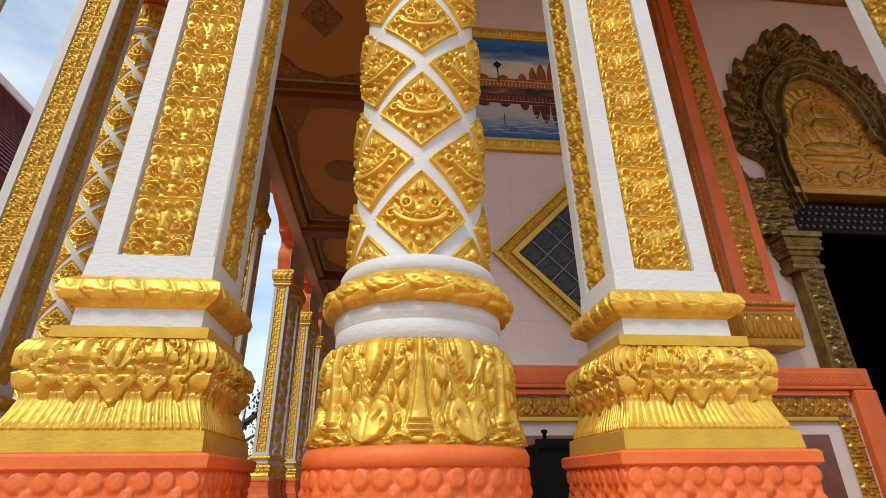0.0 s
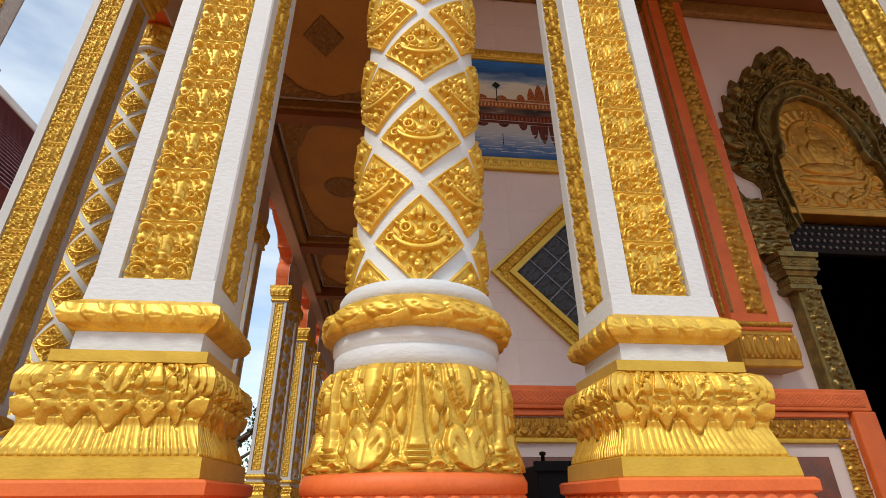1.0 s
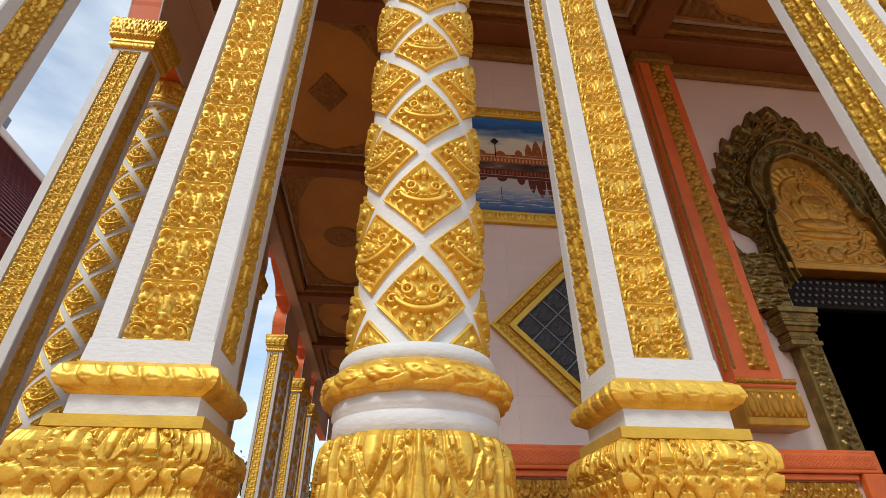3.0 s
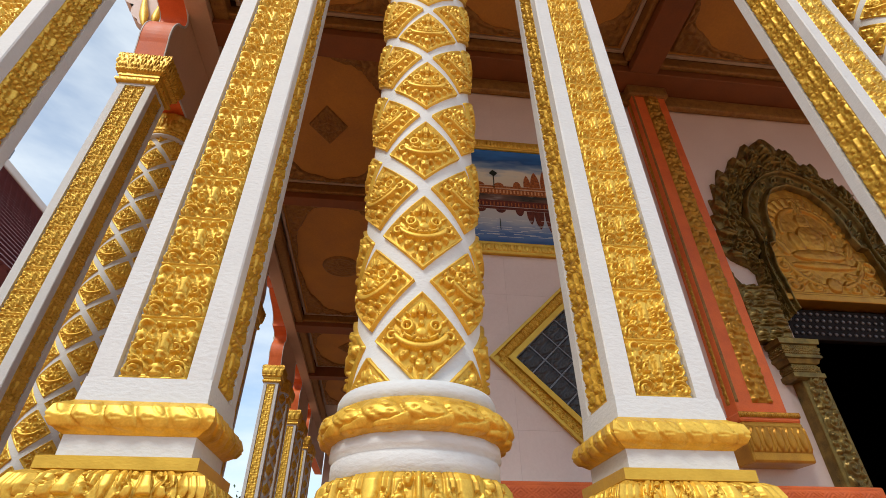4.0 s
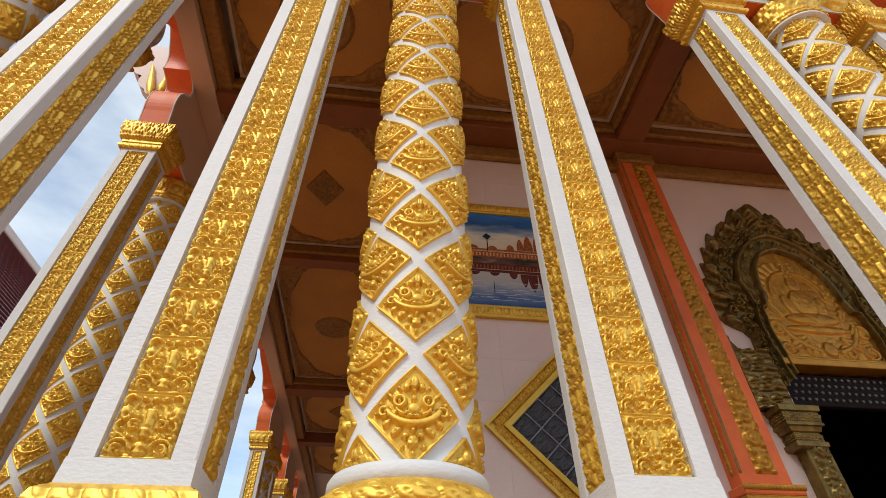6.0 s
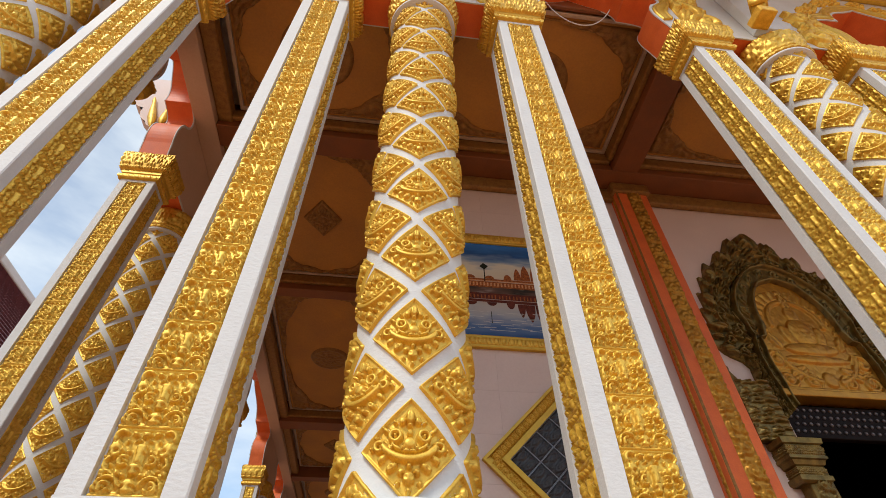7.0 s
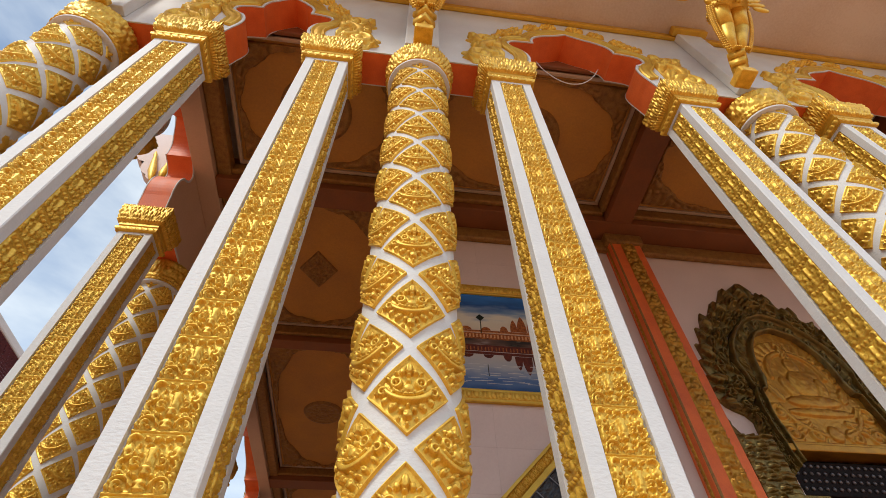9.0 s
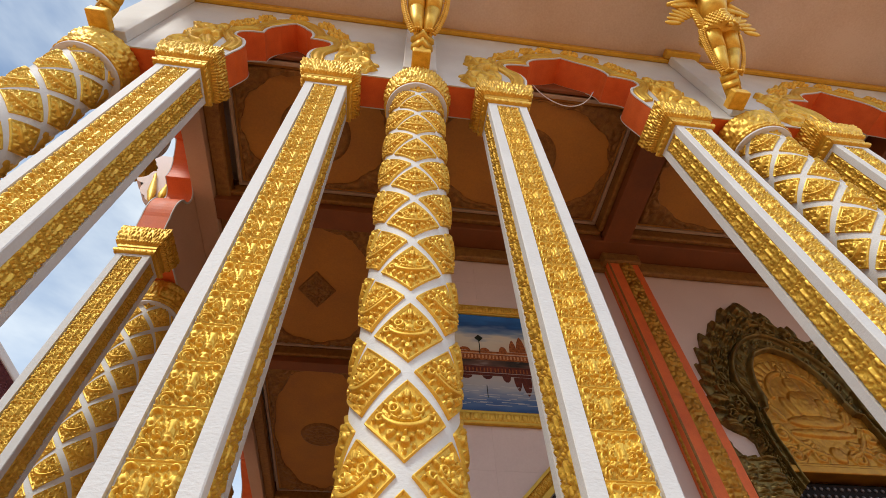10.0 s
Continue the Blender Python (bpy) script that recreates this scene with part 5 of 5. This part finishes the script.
def picture_paint():
    """Sky with cloud, a blue grade and rippled water, for the picture's canvas."""
    m = bpy.data.materials.new("painted_landscape")
    m.use_nodes = True
    n, l = m.node_tree.nodes, m.node_tree.links
    b = n["Principled BSDF"]
    b.inputs["Roughness"].default_value = 0.5
    b.inputs["Specular IOR Level"].default_value = 0.1
    co, sep, no, add, ramp = n.new("ShaderNodeTexCoord"), n.new("ShaderNodeSeparateXYZ"), n.new("ShaderNodeTexNoise"), n.new("ShaderNodeMath"), n.new("ShaderNodeValToRGB")
    mp = n.new("ShaderNodeMapping")
    mp.inputs["Scale"].default_value = (1.2, 1, 5.0)
    l.new(co.outputs["Object"], mp.inputs["Vector"])
    l.new(mp.outputs["Vector"], no.inputs["Vector"])
    no.inputs["Scale"].default_value, no.inputs["Detail"].default_value = 2.2, 6
    l.new(co.outputs["Object"], sep.inputs["Vector"])
    add.operation = "MULTIPLY_ADD"
    add.inputs[1].default_value, add.inputs[2].default_value = 0.34, -0.17
    l.new(no.outputs["Fac"], add.inputs[0])
    s2 = n.new("ShaderNodeMath")
    s2.operation = "ADD"
    l.new(sep.outputs["Z"], s2.inputs[0])
    l.new(add.outputs["Value"], s2.inputs[1])
    mr = n.new("ShaderNodeMapRange")
    mr.inputs["From Min"].default_value, mr.inputs["From Max"].default_value = 0.16, PH - 0.16
    l.new(s2.outputs["Value"], mr.inputs["Value"])
    e = ramp.color_ramp.elements
    e[0].position, e[0].color = 0.0, (0.04, 0.10, 0.26, 1)
    e[1].position, e[1].color = 1.0, (0.05, 0.20, 0.55, 1)
    for p, c in ((0.10, (0.10, 0.18, 0.36, 1)), (0.20, (0.36, 0.40, 0.46, 1)), (0.36, (0.52, 0.48, 0.42, 1)), (0.44, (0.14, 0.08, 0.06, 1)), (0.50, (0.03, 0.03, 0.025, 1)), (0.56, (0.62, 0.54, 0.40, 1)), (0.72, (0.66, 0.62, 0.50, 1)), (0.80, (0.20, 0.30, 0.44, 1)), (0.88, (0.03, 0.10, 0.28, 1))):
        el = e.new(p)
        el.color = c
    l.new(mr.outputs["Result"], ramp.inputs["Fac"])
    l.new(ramp.outputs["Color"], b.inputs["Base Color"])
    return m


link("canvas", block("canvas", 0.15, PW - 0.15, -0.022, -0.004, 0.15, PH - 0.15, 0), picture_paint(), pic)
P_TEMPLE = material("painted_temple_red", (0.44, 0.14, 0.038), 0.5, scale=34, fine=70, bump=0.05, dark=(0.10, 0.025, 0.015))
P_MIRROR = material("painted_reflection_brown", (0.16, 0.04, 0.022), 0.4, scale=16, fine=60, bump=0.05, dark=(0.05, 0.016, 0.014))
P_DARK = material("painted_tree_dark", (0.02, 0.025, 0.015), 0.5, scale=10, bump=0.05)


for flat in (P_TEMPLE, P_MIRROR, P_DARK):
    flat.node_tree.nodes["Principled BSDF"].inputs["Specular IOR Level"].default_value = 0.1


def silhouette(name, up):
    """Temple galleries and towers, a flat painted shape along x; up -1 turns it over."""
    bm = bmesh.new()

    def poly(pts):
        a = [bm.verts.new((x, 0.0, up * z)) for x, z in pts]
        bm.faces.new(a)
    poly([(-0.17, 0.0), (1.82, 0.0), (1.82, 0.09), (-0.17, 0.09)])
    poly([(-0.17, 0.095), (1.82, 0.10), (1.82, 0.145), (-0.17, 0.13)])
    for x, w, h in ((0.06, 0.07, 0.05), (0.30, 0.06, 0.05), (0.52, 0.05, 0.08), (1.1, 0.06, 0.07)):
        poly([(x - w, 0.135), (x + w, 0.135), (x + w * 0.8, 0.135 + h * 0.6), (x + w * 0.3, 0.135 + h), (x - w * 0.3, 0.135 + h), (x - w * 0.8, 0.135 + h * 0.6)])
    for x, w, h in ((0.645, 0.045, 0.19), (0.745, 0.058, 0.25), (0.87, 0.06, 0.30), (1.0, 0.058, 0.25), (1.24, 0.05, 0.18)):
        base = 0.14
        poly([(x - w, base), (x + w, base), (x + w * 0.95, base + h * 0.35), (x + w * 0.7, base + h * 0.65), (x + w * 0.3, base + h * 0.9), (x, base + h), (x - w * 0.3, base + h * 0.9), (x - w * 0.7, base + h * 0.65), (x - w * 0.95, base + h * 0.35)])
    return bm_mesh(name, bm)


link("painted_temple", silhouette("painted_temple", 1), P_TEMPLE, pic, m=pose(0.32, -0.0235, 0.86))
link("painted_reflection", silhouette("painted_reflection", -1), P_MIRROR, pic, m=pose(0.32, -0.0235, 0.77))


def strokes(name, rows):
    """Flat painted strokes: rows of x, z, width and height."""
    bm = bmesh.new()
    for x, z, w, h in rows:
        bm.faces.new([bm.verts.new((x + dx * w, 0.0, z + dz * h)) for dx, dz in ((0, 0), (1, 0.1), (0.97, 1), (0.02, 0.95))])
    return bm_mesh(name, bm)


brush = random.Random(8)
P_LIGHT = material("painted_sunlit_stone", (0.70, 0.36, 0.14), 0.5, scale=30, fine=60, bump=0.05, dark=(0.42, 0.17, 0.06))
P_GLINT = material("painted_water_glint", (0.62, 0.62, 0.60), 0.5, scale=20, fine=60, bump=0.05)
tagged(link("painted_colonnade", strokes("painted_colonnade", [(-0.16 + 0.042 * i, 0.018, 0.020, 0.055) for i in range(46)] + [(-0.16, 0.098, 1.95, 0.010)]), P_LIGHT, pic, m=pose(0.32, -0.0245, 0.86)), kind="stuff")
tagged(link("painted_ripples", strokes("painted_ripples", [(brush.uniform(-0.14, 1.5), brush.uniform(-0.56, -0.30), brush.uniform(0.05, 0.22), 0.006) for i in range(60)]), P_GLINT, pic, m=pose(0.32, -0.0240, 0.80)), kind="stuff")
tagged(link("painted_mirror_columns", strokes("painted_mirror_columns", [(-0.16 + 0.042 * i + brush.uniform(-0.006, 0.006), -0.085, 0.016, 0.060) for i in range(46)]), P_TEMPLE, pic, m=pose(0.32, -0.0245, 0.77)), kind="stuff")
link("painted_palm", tube("painted_palm", [(0, 0, 0), (0.004, 0, 0.12), (0, 0, 0.24)], 0.006, 6, 0.2), P_DARK, pic, m=pose(0.56, -0.025, 0.95))
link("painted_palm_crown", block("painted_palm_crown", -0.038, 0.038, -0.001, 0.001, -0.035, 0.04, 0), P_DARK, pic, m=pose(0.56, -0.026, 1.19, 0, 40, 0))
link("painted_boat_mast", tube("painted_boat_mast", [(0, 0, 0), (0, 0, 0.16)], 0.004, 6, 0.2), P_DARK, pic, m=pose(0.60, -0.025, 0.34))

# doorway: pilasters, pediment, transom and dark opening
CX = (DX0 + DX1) / 2
door = tagged(new("door_1"), "dark temple doorway with bronze carved pilasters under a flame-edged pediment", "doorway", kind="structure")
for sgn in (-1, 1):
    xa = CX + sgn * 0.72
    x0, x1 = sorted((xa, xa + sgn * 0.25))
    jb = link("jamb", block("jamb", x0, x1, 3.98, WY, 0.0, 2.45, 0.012), BRONZE, door)
    link("jamb_vine", strip_relief("jamb_vine", 0.17, 2.35, 12, vine, 2.6, False), BRONZE, jb, m=pose(x0 + 0.04, 3.976, 0.05))
    jc = pose((x0 + x1) / 2 + sgn * 0.06, WY - 0.06, 0) @ Matrix.Diagonal((0.78, 0.6, 1, 1))
    cap = link("jamb_capital", squared("jamb_capital", [(0.17, 2.30), (0.21, 2.32), (0.21, 2.36), (0.17, 2.37), (0.17, 2.45), (0.20, 2.46), (0.22, 2.50), (0.25, 2.51), (0.25, 2.535), (0.235, 2.54), (0.235, 2.64), (0.27, 2.65), (0.28, 2.70), (0.25, 2.71), (0.2, 2.72)], 2, None, 1, False), BRONZE, jb, m=jc)
    link("capital_band", squared("capital_band", [(0.172, 2.375), (0.182, 2.41), (0.172, 2.445)], 72, lambda u, v: 0.6 * foliage(unit(u), v, 4), 10), BRONZE, jb, m=jc)
    link("capital_band", squared("capital_band", [(0.236, 2.545), (0.246, 2.59), (0.236, 2.635)], 84, lambda u, v: 0.7 * foliage(unit(u), v, 4), 12), BRONZE, jb, m=jc)
link("lintel", block("lintel", DX0, DX1, 4.00, WY + 0.1, DZ + 0.02, DZ + 0.10, 0.012), SHADED_GOLD, door, "dull gold lintel")
tr = link("transom", block("transom", DX0, DX1, WY + 0.02, WY + 0.10, 2.82, DZ - 0.02, 0.01), DARKWOOD, door, "dark studded wooden transom")
stud = turned("stud", [(0.020, 0), (0.018, 0.012), (0.006, 0.020)], 8)
for i in range(18):
    for j in range(4):
        link("stud", stud, LEAD, tr, m=pose(DX0 + 0.06 + i * 0.077 + (0.038 if j % 2 else 0), WY + 0.02, 2.89 + j * 0.078, 90, 0, 0))



def polar(phi, rows):
    """Radius at an angle from steps of (degrees, radius), alike on both sides of the upright."""
    e = 90 - abs(90 - phi)
    return float(np.interp(e, [p for p, r in rows], [r for p, r in rows]))


OUTER = ((-38, 1.05), (-20, 0.92), (0, 0.87), (5, 0.93), (9, 1.12), (14, 1.19), (20, 1.24), (29, 1.29), (37, 1.37), (50, 1.53), (61, 1.70), (68, 1.76), (74, 1.84), (79, 1.96), (85, 2.12), (90, 2.26))
INNER = ((-38, 0.76), (-20, 0.66), (-10, 0.63), (20, 0.66), (31, 0.72), (36, 0.66), (48, 0.70), (65, 1.01), (78, 1.23), (90, 1.31))
MIDDLE = ((-38, 0.88), (-20, 0.77), (0, 0.75), (30, 0.80), (40, 0.95), (45, 1.08), (56, 1.24), (69, 1.40), (81, 1.55), (90, 1.62))
PHI = np.linspace(-38, 218, 900)


def leaf_tips(p):
    """Hooked leaf tips along the outline, each rising towards the apex and cut back sharply."""
    e = 90 - abs(90 - p)
    if e < 8 or e > 84:
        return 1.0
    f = ((e - 8) / 9.5) % 1.0
    return 1 + 0.070 * (f ** 1.3 if f < 0.86 else (1 - f) / 0.14 * 0.8) - 0.01


lobes = [leaf_tips(p) for p in PHI]
rim_in = [(CX - math.cos(radians(p)) * polar(p, INNER), 3.58 + math.sin(radians(p)) * polar(p, INNER)) for p in PHI]
mid_in = [(CX - math.cos(radians(p)) * polar(p, MIDDLE), 3.58 + math.sin(radians(p)) * polar(p, MIDDLE)) for p in PHI]
rim_out = [(CX - math.cos(radians(p)) * polar(p, OUTER) * l, 3.58 + math.sin(radians(p)) * polar(p, OUTER) * l) for p, l in zip(PHI, lobes)]


def flame(u, v, k):
    """Curled flame leaves: three rows of scrolls with a ribbed pointed leaf in each tip."""
    a, b, z = repeat(u, k), repeat(u + 0.5 / k, k), v * 3.6
    return carve(volute(a, z, -0.2, 0.62, 0.52, 0.030, 1), volute(b, z, 0.1, 1.35, 0.52, 0.034, -1), volute(a, z, 0.0, 2.05, 0.50, 0.034, 1), petal(b, z, 0.1, 2.75, 0.42, 0.80, 10, 0.034, 0.35), petal(a, z, 0.2, 3.0, 0.20, 0.55, 8, 0.024), petal(b, z, 0.0, 0.35, 0.30, 0.40, -25, 0.026), blob(a, z, 0.75, 0.9, 0.20, 0.24, 0, 0.026), blob(a, z, 0.75, 1.8, 0.2, 0.24, 0, 0.028), blob(a, z, 0.4, 0.15, 0.4, 0.16, 0, 0.024), cut=0.012)


link("pediment_flames", carved_strip("pediment_flames", mid_in, rim_out, 16, 0.085, 54, flame), BRONZE, door, "dark bronze carved flame leaves", m=pose(0, WY - 0.004, 0))
link("pediment_hood", carved_strip("pediment_hood", rim_in, mid_in, 30, 0.075, 22, lambda u, v, k: carve(0.036 * np.clip(1 - ((v - 0.12) / 0.13) ** 2, 0, 1) ** 0.4, 0.036 * np.clip(1 - ((v - 0.90) / 0.10) ** 2, 0, 1) ** 0.4, volute(repeat(u, k), v * 2.2, 0.0, 1.15, 0.55, 0.022, 1))), BRONZE, door, m=pose(0, WY - 0.03, 0))
for sgn in (-1, 1):
    xl = CX + sgn * 1.02
    link("pediment_leg", strip_relief("pediment_leg", 0.40, 0.66, 3, flame, 1.5, False, 150), BRONZE, door, "dark bronze carved leaf scroll", m=pose(xl - 0.20, WY - 0.10, 2.71))
    link("leg_back", block("leg_back", xl - 0.185, xl + 0.185, WY - 0.096, WY, 2.71, 3.33, 0.02), BRONZE, door)
    link("corner_leaf", drop_mesh("corner_leaf", 0.20, 0.52), BRONZE, door, m=pose(CX + sgn * 1.16, WY - 0.05, 3.10, 0, sgn * 8, 0))


def tympanum():
    """A domed panel on broad shoulders: tiers over a lobed seat, flame rays round the head, scrolls at the foot."""
    n = 150
    u, v = np.meshgrid(np.linspace(-1, 1, n + 1), np.linspace(0, 1, n + 1))
    half = np.interp(v, [0, 0.38, 0.46, 0.52, 0.68, 0.80, 0.90, 0.96, 1.0], [0.66, 0.68, 0.60, 0.52, 0.54, 0.48, 0.36, 0.22, 0.02])
    X, Z = u * half, v * 1.66
    a = np.abs(X)
    r, th = np.hypot(a, Z - 0.86), np.arctan2(Z - 0.86, a)
    rays = np.where((r > 0.42) & (r < 0.58) & (Z > 0.75), 0.030 * np.abs(np.sin(th * 15)) ** 0.5, 0)
    H = carve(blob(a, Z, 0, 1.06, 0.09, 0.13, 0, 0.045), petal(a, Z, 0, 1.26, 0.07, 0.13, 0, 0.045), blob(a, Z, 0, 0.80, 0.17, 0.20, 0, 0.055), blob(a, Z, 0.20, 0.74, 0.08, 0.16, -15, 0.045), blob(a, Z, 0, 0.56, 0.34, 0.09, 0, 0.055), blob(a, Z, 0, 0.42, 0.42, 0.06, 0, 0.045), ring(a, Z, 0, 0.92, 0.34, 0.035, 0.040, -10, 90), rays,
              ring(a, Z, 0.0, 0.62, 0.50, 0.04, 0.040, -78, -12), volute(a, Z, 0.52, 0.40, 0.13, 0.045, 1), volute(a, Z, 0.50, 0.15, 0.12, 0.042, -1), petal(a, Z, 0.33, 0.24, 0.07, 0.15, 60, 0.040), volute(a, Z, 0.22, 0.13, 0.11, 0.040, 1), blob(a, Z, 0, 0.16, 0.09, 0.10, 0, 0.040), petal(a, Z, 0.42, 0.66, 0.06, 0.13, -25, 0.038), np.where(Z < 0.05, 0.04, 0), cut=0.014)
    grain = np.vectorize(lambda x, z: noise.noise((x * 18, z * 18, 1.0)))(X, Z)
    lace = np.vectorize(lambda x, z: abs(noise.noise((x * 15, z * 15, 7.0))) ** 0.5)(X, Z)
    H = 0.70 * H + 0.002 * grain + 0.007 * lace + 0.045
    H = np.where(v > 0.999, 0, H)
    return mesh_of("tympanum", np.stack([X, -H, Z], -1).reshape(-1, 3), grid_faces(n, n))


link("tympanum", tympanum(), SHADED_GOLD, door, "gold carved tympanum panel of scrolls and tiers", m=pose(CX, WY - 0.005, DZ + 0.10))

# black covered stand by the wall
stand = tagged(new("covered_stand"), "black cloth covered stand with small posts on the porch floor", "stand")
stand.matrix_basis = pose(1.20, 3.25, 0)
link("cover", block("cover", -0.20, 0.22, -0.2, 0.2, 0.02, 0.70, 0.02), BLACK, stand)
link("top_bar", block("top_bar", -0.22, 0.24, -0.22, -0.18, 0.66, 0.72, 0.008), BLACK, stand)
knob = turned("knob", [(0.012, 0), (0.012, 0.03), (0.02, 0.035), (0.02, 0.05), (0.005, 0.055)], 10)
for x in (-0.16, 0.16):
    link("knob", knob, DARKWOOD, stand, m=pose(x, -0.2, 0.72))

# loose cable under the arch
cab = []
for i in range(25):
    t = i / 24
    cab.append((1.53 + 0.75 * t, 1.55, 6.545 - 4 * 0.58 * (t ** 0.75) * (1 - t ** 0.75)))
tagged(link("hanging_cable", tube("hanging_cable", cab, 0.006, 6), CABLE), "thin white cable sagging under the arch", "cable")

# ---- distance: neighbouring roof and trees ----
nb = tagged(new("temple_outbuilding"), "far hall with a steep maroon tiled roof and pale ridge", "building")
nb.matrix_basis = pose(-12.0, 4.0, -1.0)
link("wall", block("wall", -7.0, -0.6 + 3.2, 0.5, 13.5, 0, 7.6, 0.05), WALL, nb)
roof_v = [(3.6, 0, 7.6), (3.6, 14, 7.6), (0, 14, 12.55), (0, 0, 12.55), (-3.6, 0, 7.6), (-3.6, 14, 7.6)]
rf = link("roof", mesh_of("roof", roof_v, [(0, 1, 2, 3), (3, 2, 5, 4), (0, 3, 4), (1, 5, 2), (0, 4, 5, 1)], False), ROOF, nb, "maroon tiled roof")
tv, tf = [], []
for j in range(24):
    for i in range(52):
        f0, f1 = j / 24, (j + 1.25) / 24
        y0 = i * 0.27 + (0.135 if j % 2 else 0)
        q = [(3.6 * (1 - f), y, 7.6 + 4.95 * f) for f, y in ((f0, y0), (f0, y0 + 0.24), (f1, y0 + 0.24), (f1, y0))]
        nrm = Vector((4.95, 0, 3.6)).normalized()
        base = len(tv)
        tv += [Vector(p) + nrm * (0.10 if k < 2 else 0.03) for k, p in enumerate(q)] + [Vector(p) + nrm * 0.004 for p in q]
        tf += [tuple(base + k for k in w) for w in ((0, 1, 2, 3), (4, 5, 1, 0), (5, 6, 2, 1), (7, 4, 0, 3))]
tagged(link("roof_tiles", mesh_of("roof_tiles", tv, tf, False), ROOF, rf), kind="stuff")
link("ridge", block("ridge", -0.14, 0.22, -0.1, 14.1, 12.45, 12.75, 0.06), SOFFIT, nb, "pale plaster ridge")
link("ridge_box", block("ridge_box", -0.12, 0.2, 7.9, 8.3, 12.75, 13.15, 0.03), LEAD, nb, "grey box on the ridge")


def tree(x, y, h, seed):
    rng = random.Random(seed)
    t = tagged(new("tree"), "distant broadleaf tree with a loose green crown", "tree")
    t.matrix_basis = pose(x, y, -1.0)
    link("trunk", tube("trunk", [(0, 0, 0), (0.1, 0.05, h * 0.3), (0.0, 0.1, h * 0.6), (0.1, 0, h * 0.85)], [0.22, 0.17, 0.11, 0.04], 8), BARK, t)
    limbs, ends = bmesh.new(), []
    for k in range(9):
        a, z = rng.uniform(0, 6.28), h * rng.uniform(0.4, 0.75)
        e = (math.cos(a) * h * 0.28, math.sin(a) * h * 0.28, z + h * rng.uniform(0.1, 0.25))
        me = tube("limb", [(0.05, 0.05, z), (e[0] * 0.5, e[1] * 0.5, z + (e[2] - z) * 0.6), e], [0.09, 0.06, 0.02], 6)
        limbs.from_mesh(me)
        bpy.data.meshes.remove(me)
        ends.append(e)
    link("limbs", bm_mesh("limbs", limbs, True), BARK, t)
    v, f = [], []
    for k in range(2600):
        c = Vector(rng.choice(ends)) + Vector((rng.gauss(0, 1), rng.gauss(0, 1), rng.gauss(0, 0.8))) * h * 0.09
        d = Matrix.Rotation(rng.uniform(0, 6.28), 3, "Z") @ Matrix.Rotation(rng.uniform(-1.2, 1.2), 3, "X")
        s = rng.uniform(0.08, 0.17)
        b = len(v)
        v += [c + d @ Vector(q) * s for q in ((0, -1, 0), (0.5, 0, 0.12), (0, 1, 0), (-0.5, 0, 0.12))]
        f.append((b, b + 1, b + 2, b + 3))
    link("crown", mesh_of("crown", v, f, False), LEAF, t)
    return t


tree(-6.9, 26.0, 5.6, 2)
tree(-5.2, 31.0, 5.2, 5)
